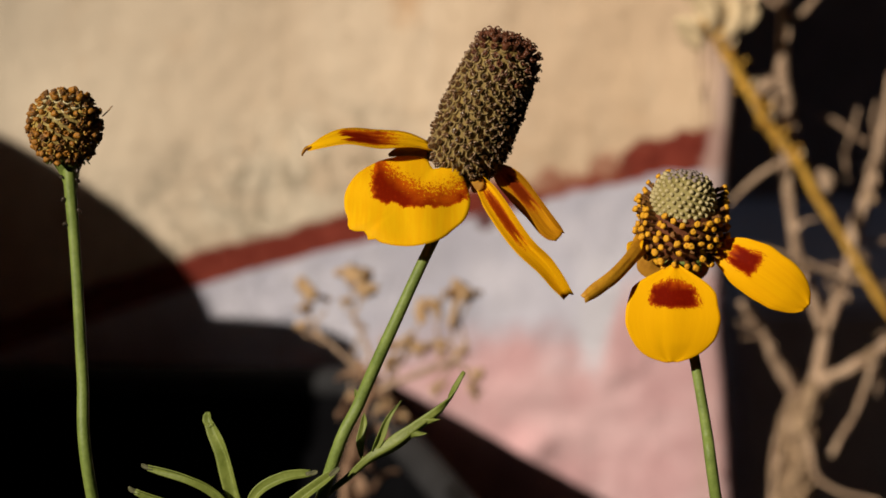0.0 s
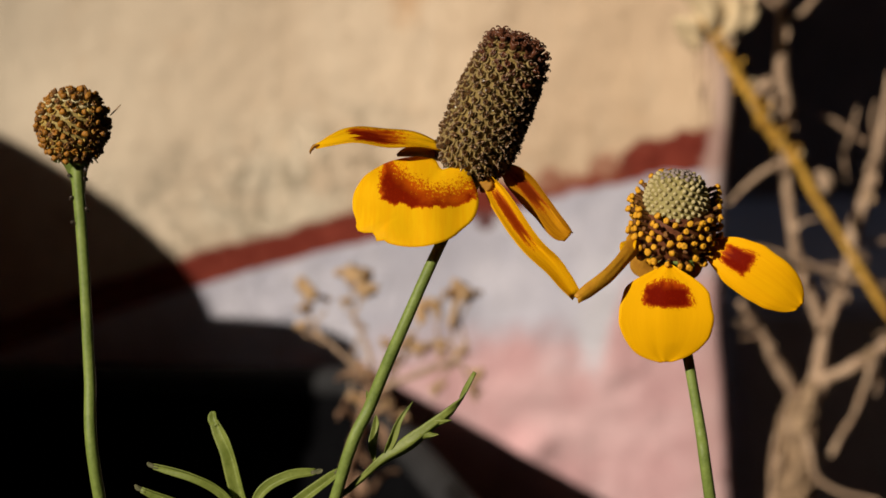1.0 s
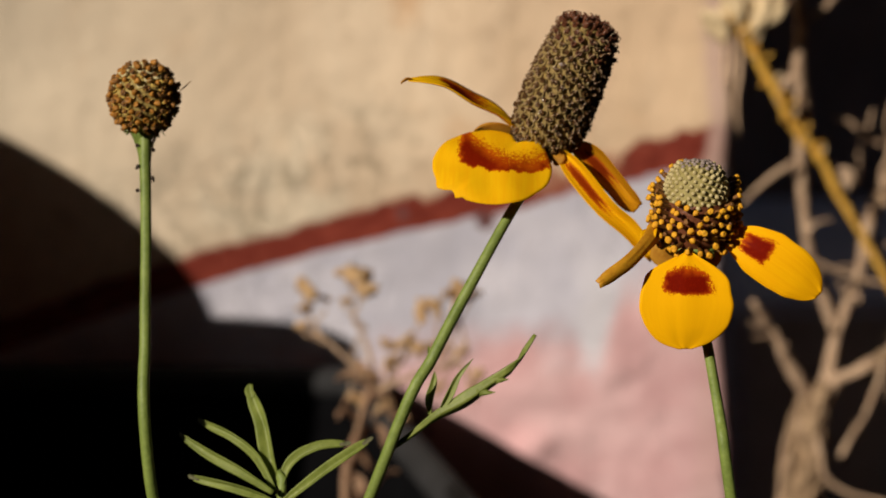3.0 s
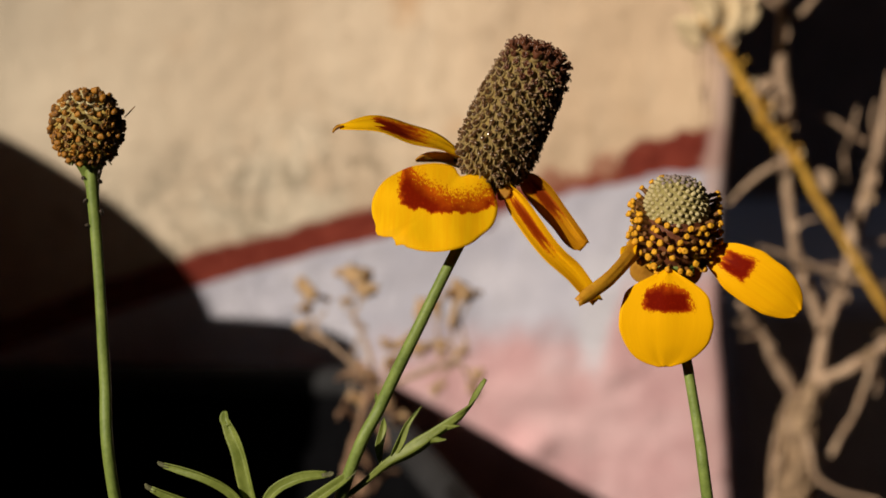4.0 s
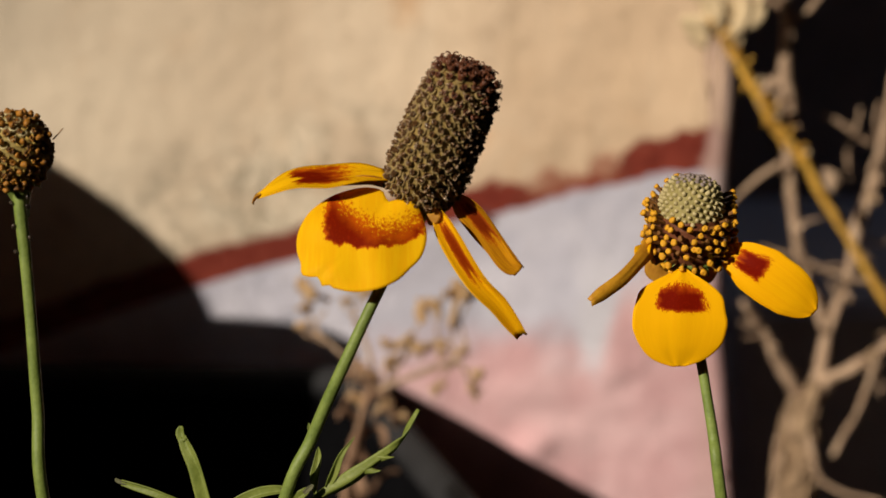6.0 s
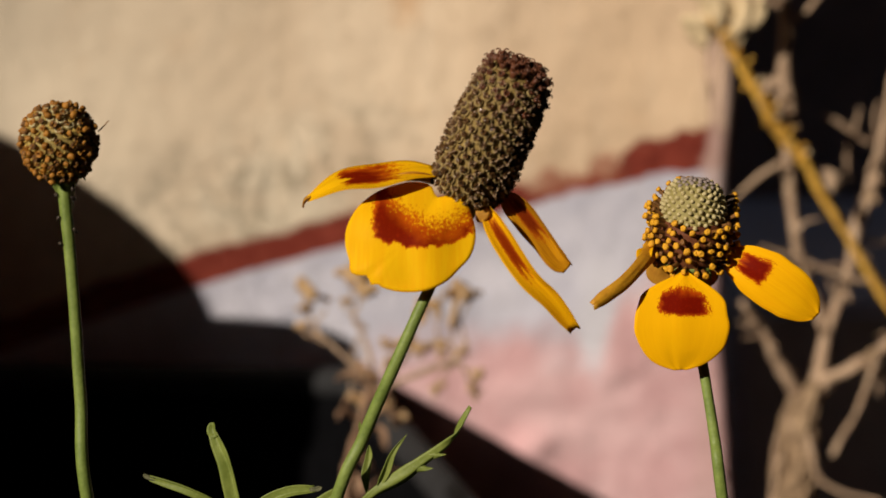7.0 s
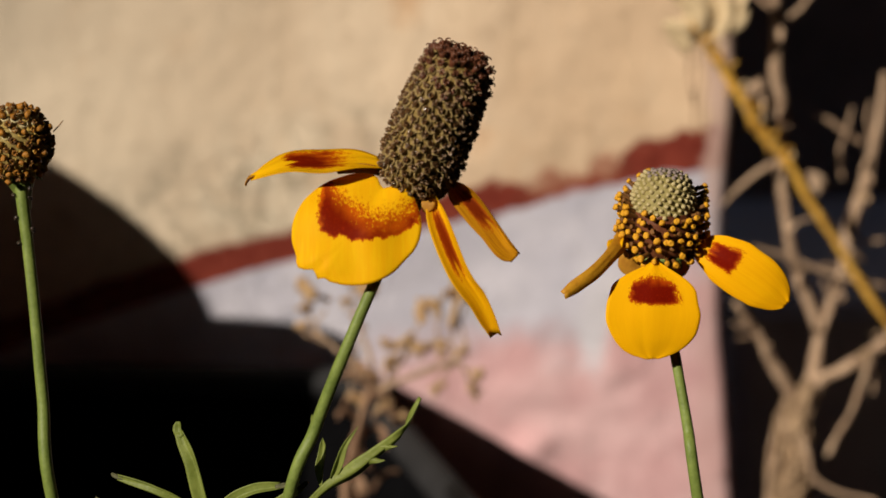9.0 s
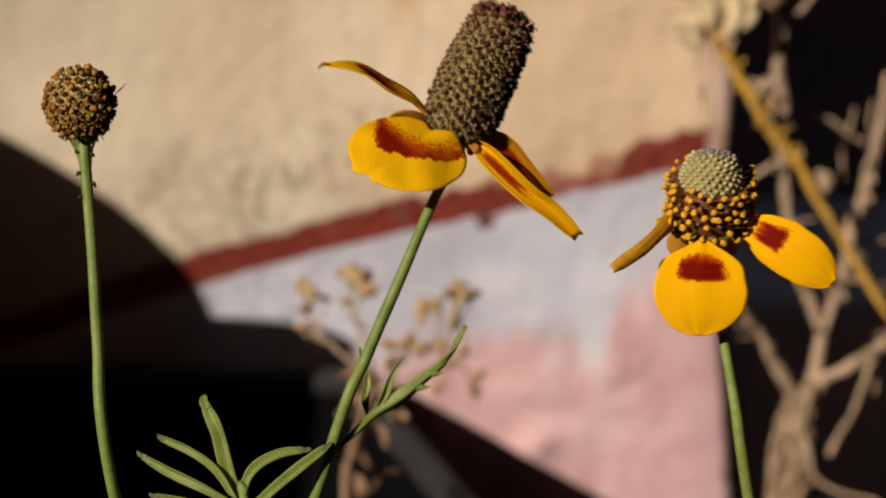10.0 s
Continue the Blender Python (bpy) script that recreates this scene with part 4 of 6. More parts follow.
DIP = [(0, 0), (0.5, 1), (1, 0), (1.5, 0), (2, 6), (2.5, 2), (2.7, 0), (3.8, -2), (4, -2), (4.5, 4), (5, -4), (5.5, -3.5), (5.7, 1), (6.8, 9), (7, 11), (7.5, 4), (8, 8), (8.5, 6), (9, 14), (9.5, 10), (9.7, 3), (10, -3)]
STEM_SWAY = [(0, 0), (0.5, -1.5), (1, -0.9), (1.5, -0.9), (2, 1.4), (2.3, -0.6), (2.5, -3), (2.7, 5), (3.3, 2), (3.8, 0), (4.5, 0), (5, 0), (5.5, 0), (6.8, -1.2), (7, -1.5), (7.5, -0.5), (8, -0.9), (9, -1.3), (9.5, 0), (10, -2)]
LIFT = [(0, 0, 0), (1.5, 0, -2), (2, 2, -8), (2.3, 3, -20), (2.5, 4, -35), (2.7, 5, -28), (3.3, 2, -10), (3.8, 0, 0), (4.5, 0, 0), (5, 1, -3), (5.5, 1, -2), (7, 0, 0), (9.5, 0, -3), (10, 3, -20)]
SHRUB_ROOT = (0.1250, 0.76, GROUND)
SHRUB_SWAY = [(0, 0), (0.5, -0.05), (1, -0.05), (1.5, 0), (2, 0.07), (2.3, 0.55), (2.5, 0.88), (2.7, 1.2), (3.2, 0.5), (3.8, 0), (4.5, -0.09), (5, -0.05), (5.5, 0.16), (7, 0.09), (7.5, 0.19), (8, -0.02), (8.5, -0.14), (9, -0.37), (9.5, -0.04), (10, -0.22)]
OCHRE_ROOT = (0.1950, 0.75, GROUND)
OCHRE_SWAY = [(0, 0), (0.5, -0.05), (1, -0.08), (1.5, 0.03), (2, 0.15), (2.3, 1.45), (2.4, 2.2), (2.5, 2.3), (2.7, 2.0), (3.2, 0.9), (3.8, 0.12), (4.5, -0.14), (5, 0.14), (5.5, 0.28), (7, 0.33), (7.5, 0.32), (8, 0.12), (8.5, -0.24), (9, -0.56), (9.5, -0.32), (10, -0.07)]


# ---- the flowers ----
def placed(name, me, parent, where, out, spin, size):
    """One small piece set on a head: its own z axis points outwards."""
    ob = new(name, me)
    ob.parent = parent
    q = out.to_track_quat("Z", "Y").to_matrix().to_4x4()
    ob.matrix_local = Matrix.Translation(where) @ q @ Matrix.Rotation(spin, 4, "Z") @ Matrix.Scale(size, 4)
    return ob


def hook(bm, base, lean, r, size, turn=1.15):
    """A curled style branch: an arc of thin tube."""
    pts = []
    for k in range(6):
        a = k / 5 * math.pi * turn
        pts.append(Vector(base) + Vector(lean) * size * (1 - math.cos(a)) + Vector((0, 0, 1)) * size * math.sin(a) * 1.2)
    tube(bm, pts, [r, r * 0.8], n=6, sides=4)


def spent_floret_mesh(material, style, curl=0.30, turn=1.6, reach=0.55):
    """A withered floret: flared tube with a hollow mouth and two style branches rolled into rings."""
    bm = bmesh.new()
    lathe(bm, [(0.26, -0.5), (0.30, reach * 0.3), (0.44, reach), (0.36, reach + 0.08), (0.20, reach * 0.6), (0.0, reach * 0.4)], Vector((0, 0, 0)), Vector((0, 0, 1)), 7)
    me = bpy.data.meshes.new("floret")
    count = len(bm.faces)
    if curl:
        hook(bm, (0.10, 0, reach - 0.1), (1, 0.1, 0.2), 0.085, curl, turn)
        hook(bm, (-0.10, 0, reach - 0.1), (-1, 0.2, 0.2), 0.085, curl, turn)
    for i, f in enumerate(bm.faces):
        f.material_index = 0 if i < count else 1
    bm.to_mesh(me)
    bm.free()
    me.materials.append(material)
    me.materials.append(style)
    me.shade_smooth()
    return me


def scoop_mesh(material, high=0.62, wide=0.60, arc=1.2):
    """A chaffy bract that clasps a floret from below: a curved scale with a thick pale lip."""
    bm = bmesh.new()
    n = 8
    rows = []
    for r, h in ((wide * 0.8, -0.45), (wide, 0.15), (wide * 1.04, high), (wide * 0.86, high + 0.10), (wide * 0.74, 0.1), (wide * 0.6, -0.45)):
        row = []
        for i in range(n + 1):
            a = -math.pi / 2 + (2 * i / n - 1) * math.pi / 2 * arc
            drop = 0.30 * high * abs(2 * i / n - 1) ** 2 if h > 0.1 else 0
            row.append(bm.verts.new((math.cos(a) * r, math.sin(a) * r, h - drop)))
        rows.append(row)
    for p, q in zip(rows, rows[1:]):
        for i in range(n):
            bm.faces.new((p[i], p[i + 1], q[i + 1], q[i]))
    for i in (0, n):
        bm.faces.new([row[i] for row in rows])
    bmesh.ops.recalc_face_normals(bm, faces=bm.faces)
    return mesh_of("chaff", bm, material)


def knob_floret_mesh(tube_mat, tip_mat, reach, tip=0.42, rough=0.14):
    """An open floret: slim tube ending in a lumpy tip of pollen."""
    bm = bmesh.new()
    lathe(bm, [(0.26, -0.5), (0.30, reach * 0.6), (0.36, reach)], Vector((0, 0, 0)), Vector((0, 0, 1)), 6)
    count = len(bm.faces)
    lathe(bm, [(0.0, reach - 0.1), (tip * 0.8, reach), (tip, reach + 0.25), (tip * 0.75, reach + 0.52), (tip * 0.2, reach + 0.6), (0, reach + 0.5)], Vector((0, 0, 0)), Vector((0, 0, 1)), 7)
    for i, f in enumerate(bm.faces):
        f.material_index = 0 if i < count else 1
    for v in bm.verts:
        if v.co.z > reach:
            v.co += rough * noise.noise_vector(v.co * 2.3 + Vector((reach, 0, 0)))
    me = bpy.data.meshes.new("floret")
    bm.to_mesh(me)
    bm.free()
    me.materials.append(tube_mat)
    me.materials.append(tip_mat)
    me.shade_smooth()
    return me


def bead_mesh(material, long=1.0):
    bm = bmesh.new()
    lathe(bm, [(0.42, -0.2), (0.45, 0.1), (0.30, 0.42 * long), (0.0, 0.55 * long)], Vector((0, 0, 0)), Vector((0, 0, 1)), 6)
    for v in bm.verts:
        v.co += 0.12 * noise.noise_vector(v.co * 3.1 + Vector((long, 0, 0)))
    me = mesh_of("bud", bm, material)
    return me


def on_profile(profile, h):
    for (r0, h0), (r1, h1) in zip(profile, profile[1:]):
        if h0 <= h <= h1 and h1 > h0:
            k = (h - h0) / (h1 - h0)
            return r0 + (r1 - r0) * k, math.atan2(r0 - r1, h1 - h0)
    return profile[-1][0], math.pi / 2


def spiral(profile, spacing):
    """Places on a turned body in the golden spiral of a flower head: height, angle."""
    steps = []
    area = 0.0
    h, top = profile[0][1], profile[-1][1]
    k = 0
    while h < top:
        r, lean = on_profile(profile, h)
        steps.append((h, k * math.pi * (3 - math.sqrt(5))))
        h += spacing * spacing / (2 * math.pi * max(r, spacing * 0.3)) * max(0.15, math.cos(lean))
        k += 1
    return steps


def head_pieces(parent, profile, base, axis, spacing, pick, origin, upright=False, stray=0.14):
    """Sets pieces all over a head; pick(height share, k, side) gives name, mesh, size and rise, or None. Upright pieces turn their backs to the stalk."""
    axis = axis.normalized()
    a = axis.orthogonal().normalized()
    b = axis.cross(a)
    top = profile[-1][1]
    for k, (h, ang) in enumerate(spiral(profile, spacing)):
        r, lean = on_profile(profile, h)
        side = a * math.cos(ang) + b * math.sin(ang)
        out = (side * math.cos(lean) + axis * math.sin(lean)).normalized()
        got = pick(h / top, k, side)
        if got:
            name, me, size, rise = got
            jit = Vector((random.uniform(-1, 1), random.uniform(-1, 1), random.uniform(-1, 1))) * stray
            placed(name, me, parent, base - origin + axis * h + side * r + jit * spacing * 1.2, (out + axis * rise + jit).normalized(), random.uniform(-0.25, 0.25) if upright else random.uniform(0, 6.28), size * random.uniform(0.86, 1.12))


def stalk(parent, points, radii, origin, seed, label="", material=None):
    bm = bmesh.new()
    tube(bm, points, radii, n=60, sides=12, wobble=0.10, seed=seed, origin=origin)
    return part("stem", bm, material or STEM, parent, label)


def petal(parent, name, points, cross, half, widths, material, origin, label="", **more):
    bm = bmesh.new()
    blade(bm, points, cross, half, widths, origin=origin, **more)
    bmesh.ops.recalc_face_normals(bm, faces=bm.faces)
    return part(name, bm, material, parent, label)


TAPE = [0.45, 0.80, 0.97, 1.0, 0.95, 0.90, 0.88, 0.85, 0.74, 0.50]
FLAP_WIDTHS = [0.45, 0.66, 0.82, 0.93, 1.0, 0.97, 0.84, 0.62, 0.38, 0.20]
LINE = [0.45, 0.70, 0.85, 0.95, 1.0, 1.0, 0.96, 0.90, 0.80, 0.58]


def DISC(s):
    """A near-circular blade on a short claw."""
    k = (s - 0.52) / 0.48
    r = max(0.15, math.sqrt(max(0.0, 1 - k ** 2.15))) if k > 0 else math.sqrt(max(0.0, 1 - abs(k / 1.08) ** 2.0))
    claw = max(0.0, min(1.0, (s - 0.03) / 0.27))
    return r * (0.10 + 0.90 * claw * (2 - claw))


def OVATE(s):
    """An egg-shaped blade with a blunt, rounded tip."""
    k = (s - 0.50) / 0.50
    return max(0.2 if k > 0 else 0.0, max(0.0, 1 - abs(k) ** (2.6 if k > 0 else 1.9)) ** (0.5 if k > 0 else 0.72)) + 0.10 * (1 - s) ** 3


TOOTH = [1.0, 0.95, 0.85, 0.72, 0.58, 0.44, 0.32, 0.22, 0.13, 0.05]
OVAL = [0.22, 0.55, 0.80, 0.94, 1.0, 0.98, 0.90, 0.76, 0.55, 0.22]
SPEAR = [0.7, 0.9, 1.0, 1.0, 0.9, 0.78, 0.62, 0.45, 0.28, 0.04]
SLIM = [0.25, 0.60, 0.85, 1.0, 1.0, 0.95, 0.88, 0.75, 0.50, 0.10]


def build_tall():
    """The old flower: a tall brown cone over drooping yellow and maroon petals."""
    o = Vector(TALL_ROOT)
    root = empty("coneflower", o, "yellow coneflower with maroon blotches and a tall spent brown cone", "flower", "coneflowers")
    base, top = S(2.95, 15.4, 1), S(12.9, 39.0, 7)
    axis = top - base
    L = axis.length
    neck = S(4.6, 13.0, 1)
    stem = stalk(root, [S(5.86, 14.75, 1), S(3.02, 9.80, 2.5), S(-2.03, 1.17, 7.5), S(-8.95, -13.75, 9), S(-15.42, -28.30, 5.5), S(-23.10, -47.60, 1.5), o + Vector((0.006, 0, 0)), o + Vector((0, 0, -0.10))],
                 [0.00085, 0.0010, 0.00115, 0.0012, 0.0013], neck, 1.0)
    stem.location = neck - o
    mm = 0.001
    prof = [(3.4 * mm, 0), (5.4 * mm, L * 0.045), (6.4 * mm, L * 0.12), (6.7 * mm, L * 0.24), (6.75 * mm, L * 0.42), (6.65 * mm, L * 0.60), (6.3 * mm, L * 0.78), (5.7 * mm, L * 0.90), (4.8 * mm, L * 0.955), (3.4 * mm, L * 0.985), (0.4 * mm, L)]
    bm = bmesh.new()
    lathe(bm, [(0, -0.1 * mm)] + prof, base, axis, 40, o)
    for v in bm.verts:
        v.co += 0.00025 * noise.noise_vector(v.co * 900)
    cone = part("cone", bm, CONE, root, "olive-brown cone packed with withered florets")
    ringed, plain, shaggy = spent_floret_mesh(FLORET, STYLE, 0.24, 1.6, 0.72), spent_floret_mesh(FLORET, FLORET, 0.16, 1.2, 0.74), spent_floret_mesh(FLORET_TOP, FLORET_TOP, 0.27, 0.8, 0.85)
    reddish = spent_floret_mesh(FLORET_TOP, STYLE, 0.30, 1.5)

    def pick(h, k, side):
        if h > 0.93:
            return ("floret", shaggy, 0.0018, 0.25)
        if h > 0.78 + 0.08 * math.sin(k):
            return ("floret", reddish if k % 3 else shaggy, 0.00145, 0.25)
        return ("floret", plain if (k * 5) % 9 < 4 - 3 * h else ringed, 0.00134, 0.18)
    head_pieces(cone, prof, base, axis, 0.00172, pick, o, stray=0.09)
    state = random.getstate()
    scoop, stub = scoop_mesh(CHAFF, 0.34, 0.60, 1.5), scoop_mesh(CHAFF, 0.25, 0.58, 1.4)
    head_pieces(cone, prof, base, axis, 0.00172, lambda h, k, side: ("chaff", scoop if h < 0.82 else stub, 0.00146, 0.15) if h < 0.97 else None, o, upright=True, stray=0.06)
    random.setstate(state)
    bm = bmesh.new()
    lathe(bm, [(0.9 * mm, -3.2 * mm), (2.2 * mm, -1.6 * mm), (4.4 * mm, -0.3 * mm), (4.3 * mm, 0.4 * mm)], base, axis, 20, o)
    part("receptacle", bm, STEM, root, "green receptacle under the cone")
    bm = bmesh.new()
    fan = S(2.39, 16.59, 6)
    broad_petal(bm, (-6.50, 9.30, 12.0), 11.8, 8.5, 0.0, [(radians(61), 0.19, 0.13), (radians(38), -0.05, 0.20), (radians(88), -0.02, 0.2), (radians(214), -0.10, 0.13), (radians(227), 0.11, 0.045), (radians(235), -0.05, 0.035), (radians(241), 0.04, 0.03), (radians(318), 0.03, 0.2)], (-0.06, -0.70), 1.8, 1.3, -0.42, seed=3.1, origin=fan)
    broad = part("petal", bm, PETAL_BROAD, root, "broad yellow petal with a ragged maroon blotch")
    broad.location = fan - o
    flap = S(-2.39, 19.41, 2)
    side = petal(root, "petal", [S(-2.06, 19.41, 2), S(-6.72, 20.28, 4), S(-12.15, 20.39, 6), S(-17.9, 20.85, 8), S(-22.4, 20.15, 9), S(-25.2, 19.50, 9)], NEAR * 1.0 - UP * 0.46, 0.0047, FLAP_WIDTHS, PETAL_FLAP, flap,
                 "narrow yellow petal streaked maroon, swinging in the wind", cup=0.20, wave=0.12, seed=5.1, notch=0.05)
    side.location = flap - o
    petal(side, "withered_tip", [S(-24.4, 19.7, 9.1), S(-25.2, 19.4, 9.2), S(-25.9, 18.7, 9.2), S(-26.1, 18.1, 9.1)], NEAR * 1.0 - UP * 0.3, 0.0011, OVAL, PETAL_BACK, flap,
          "shrivelled dark brown tip", cup=0.3, wave=0.2, seed=2.9, n=8, m=6)
    hinge = S(7.37, 13.34, 4)
    droop = petal(root, "petal", [S(7.37, 13.34, 4), S(10.41, 8.78, 5.5), S(15.29, 1.74, 6), S(19.63, -2.60, 5), S(24.08, -8.57, 3)], RIGHT * 0.80 + UP * 0.56 + NEAR * 0.30, 0.0022, TAPE, PETAL_STRIP, hinge,
          "long folded yellow petal with maroon streaks", cup=0.55, keel=0.5, wave=0.25, seed=7.7, notch=0.10)
    droop.location = hinge - o
    # second folded petal; its darker colour carries the cone's shade
    petal(root, "petal", [S(10.41, 16.16, 0), S(14.21, 13.12, 1), S(18.00, 8.57, 2), S(20.71, 4.99, 3), S(22.77, 2.93, 3)], RIGHT * 0.7 + UP * 0.55 + NEAR * 0.5, 0.0026, TAPE, PETAL_STRIP_SHADED, o,
          "folded yellow petal coloured darker for the cone's shade", cup=0.5, keel=0.5, wave=0.25, seed=9.3, notch=0.08)
    petal(root, "petal", [S(-0.98, 17.03, -1), S(-4.23, 18.33, 2), S(-7.48, 18.54, 3), S(-10.19, 18.00, 3)], NEAR * 0.9 + UP * 0.5, 0.0018, OVAL, PETAL_BACK, o,
          "brownish underside of a curled petal", cup=0.2, wave=0.2, seed=3.3, n=12, m=8)
    petal(root, "bract", [S(6.29, 13.99, 4), S(6.62, 12.58, 5), S(5.86, 10.95, 5)], RIGHT, 0.0013, OVAL, PETAL_BACK, o, n=8, m=6)
    leaf = [([S(-22.0, -46.8, 1), S(-17.8, -43.4, 1.5), S(-13.6, -39.8, 2), S(-9.0, -36.9, 3), S(-4.5, -33.4, 4), S(0.6, -29.2, 5), S(4.2, -23.0, 6)], RIGHT * 0.5 + UP * 0.75 + NEAR * 0.3, 0.00124, [0.42, 0.50, 0.62, 0.78, 0.90, 1.15, 1.25, 1.0, 0.85, 0.80, 0.70, 0.40]),
            ([S(-13.0, -38.4, 2.2), S(-11.6, -35.2, 3), S(-10.2, -31.8, 3.5), S(-7.7, -28.4, 4)], RIGHT * 0.9 + UP * 0.35, 0.0008, SPEAR),
            ([S(-15.4, -40.0, 1.5), S(-15.7, -36.8, 0.5), S(-15.1, -33.6, 0), S(-15.0, -31.2, 0)], RIGHT, 0.0008, SLIM),
            ([S(-3.6, -32.0, 4.2), S(-2.0, -32.2, 4.7), S(-0.4, -32.0, 4.9)], UP, 0.0010, TOOTH),
            ([S(-6.6, -34.5, 3.7), S(-4.6, -34.8, 4.2), S(-2.9, -34.7, 4.4)], UP, 0.0011, TOOTH),
            ([S(-15.62, -29.82, 0), S(-16.27, -28.09, 2), S(-16.59, -26.35, 2)], RIGHT, 0.0004, SLIM)]
    for i, (pts, cross, half, widths) in enumerate(leaf):
        petal(stem, "leaf" if i == 0 else "leaf_lobe", pts, cross, half, widths, LEAF, neck, cup=-0.15, keel=-0.5, wave=0.2, seed=i * 1.7, thick=0.00025, n=24, m=8)
    return root, side, flap - o, droop, hinge - o, broad, fan - o, stem, neck - o


def build_young():
    """The fresh flower: a short grey-green dome ringed by open florets."""
    o = Vector(YOUNG_ROOT)
    root = empty("coneflower", o, "young coneflower with a grey-green dome and round maroon-spotted petals", "flower", "coneflowers")
    base, top = S(45.77, -1.19, -1), S(45.87, 14.64, 4)
    axis = top - base
    L = axis.length
    mm = 0.001
    stalk(root, [S(45.77, -2.06, -1), S(46.42, -10.74, -1.5), S(48.59, -22.67, -0.5), S(50.54, -34.60, 0), S(52.38, -47.83, 0), o + Vector((0, 0, 0.02)), o + Vector((0, 0, -0.10))],
          [0.0009, 0.0010, 0.00105, 0.0012, 0.0013], o, 4.0)
    prof = [(4.8 * mm, 0), (5.9 * mm, L * 0.10), (6.3 * mm, L * 0.30), (6.2 * mm, L * 0.52), (5.8 * mm, L * 0.72), (4.9 * mm, L * 0.86), (3.4 * mm, L * 0.955), (0.3 * mm, L)]
    bm = bmesh.new()
    lathe(bm, [(0, -0.1 * mm)] + prof, base, axis, 40, o)
    dome = part("cone", bm, DOME, root, "grey-green dome of unopened florets")
    opened, half_open = knob_floret_mesh(TUBE, ANTHER, 1.65, 0.50, 0.26), knob_floret_mesh(TUBE, ANTHER, 1.25, 0.46, 0.30)
    short = knob_floret_mesh(TUBE, TUBE, 1.1, 0.36, 0.30)
    bead, tip = bead_mesh(YOUNG, 1.15), bead_mesh(DOME_TOP, 0.7)

    bm = bmesh.new()
    lathe(bm, [(r + 0.12 * mm, h) for r, h in prof[:4]] + [(5.95 * mm, L * 0.58), (5.6 * mm, L * 0.60)], base, axis, 40, o)
    part("floret_bed", bm, FLORET_TOP, dome, "brown bases of the open florets")

    def rim(side):
        return 0.53 + 0.12 * (1 - side.dot(NEAR))

    def pick(h, k, side):
        if h < rim(side) + 0.05 * math.sin(k * 2.4):
            return ("floret", (opened, half_open, short, opened, half_open)[k * 7 % 5], 0.00142, 0.40)
    head_pieces(dome, prof, base, axis, 0.00152, pick, o)
    head_pieces(dome, prof, base, axis, 0.00122, lambda h, k, side: ("bud", tip if h > 0.945 + 0.02 * math.sin(k) else bead, 0.00108, 0.10) if h > rim(side) - 0.03 else None, o, stray=0.06)
    for k, (x, y, w) in enumerate(((9.2, 13.2, 0), (10.3, 11.6, 1), (11.0, 9.6, 0), (8.0, 14.2, -1), (-8.8, 12.0, 1))):
        out = (RIGHT * x + UP * 3.0 + NEAR * w).normalized()
        p = base + UP * (y - 2.0) * mm + RIGHT * math.copysign(6.2, x) * mm + NEAR * w * mm
        placed("floret", opened, dome, p - o, out, k, 0.0014)
    bm = bmesh.new()
    lathe(bm, [(0.9 * mm, -4.0 * mm), (2.4 * mm, -2.2 * mm), (5.0 * mm, -0.6 * mm), (5.6 * mm, 0.2 * mm), (5.0 * mm, 0.5 * mm)], base, axis, 24, o)
    part("receptacle", bm, STEM, root, "pale green receptacle")
    for x0, y0, x1, y1, w in ((-1.6, -1.4, -2.4, -3.4, 5), (2.2, -1.4, 3.4, -3.2, 4.5), (4.2, -0.8, 6.2, -1.2, 2)):
        petal(root, "bract", [base + RIGHT * x0 * mm + UP * y0 * mm + NEAR * (w - 1) * mm, base + RIGHT * (x0 + x1) / 2 * mm + UP * (y0 + y1) / 2 * mm + NEAR * w * mm, base + RIGHT * x1 * mm + UP * y1 * mm + NEAR * w * mm],
              RIGHT + UP * 0.4, 0.0006, SLIM, STEM, o, n=6, m=4)
    petal(root, "petal", [S(44.1, -2.06, 4.5), S(43.7, -7.05, 7), S(43.4, -12.04, 7.4), S(43.3, -17.03, 6.6), S(43.3, -21.5, 5.0)], RIGHT, 0.0089, DISC, PETAL_ROUND, o,
          "round yellow petal with a dark maroon spot", cup=-0.06, wave=0.04, seed=1.3, fold=-0.018, n=64, m=30)
    petal(root, "petal", [S(51.41, 0.54, 1), S(55.96, -1.74, 3.5), S(60.52, -4.66, 4.5), S(65.07, -7.81, 4.5), S(69.41, -11.06, 3)], RIGHT * 0.57 + UP * 0.83 + NEAR * 0.15, 0.0051, OVATE, PETAL_SIDE, o,
          "oval yellow petal with a dark maroon spot", cup=-0.18, wave=0.08, seed=4.4, n=50, m=24)
    petal(root, "petal", [S(38.61, 1.74, 3), S(36.22, -0.98, 7), S(31.88, -5.10, 12), S(26.03, -9.22, 15)], UP * 0.75 - RIGHT * 0.66 + NEAR * 0.25, 0.0017, [1.2, 1.0, 0.95, 0.85, 0.8, 0.8, 0.8, 0.8, 0.75, 0.5], PETAL_CURLED, o,
          "folded petal showing its brown underside", cup=0.4, wave=0.1, seed=6.1, notch=0.15)
    petal(root, "petal", [S(37.74, 1.84, 3), S(36.44, 0.54, 4.5), S(35.68, -1.52, 5)], RIGHT * 0.8 + UP * 0.3, 0.0016, OVAL, PETAL_STRIP, o, cup=0.2, seed=6.6, n=10, m=8)
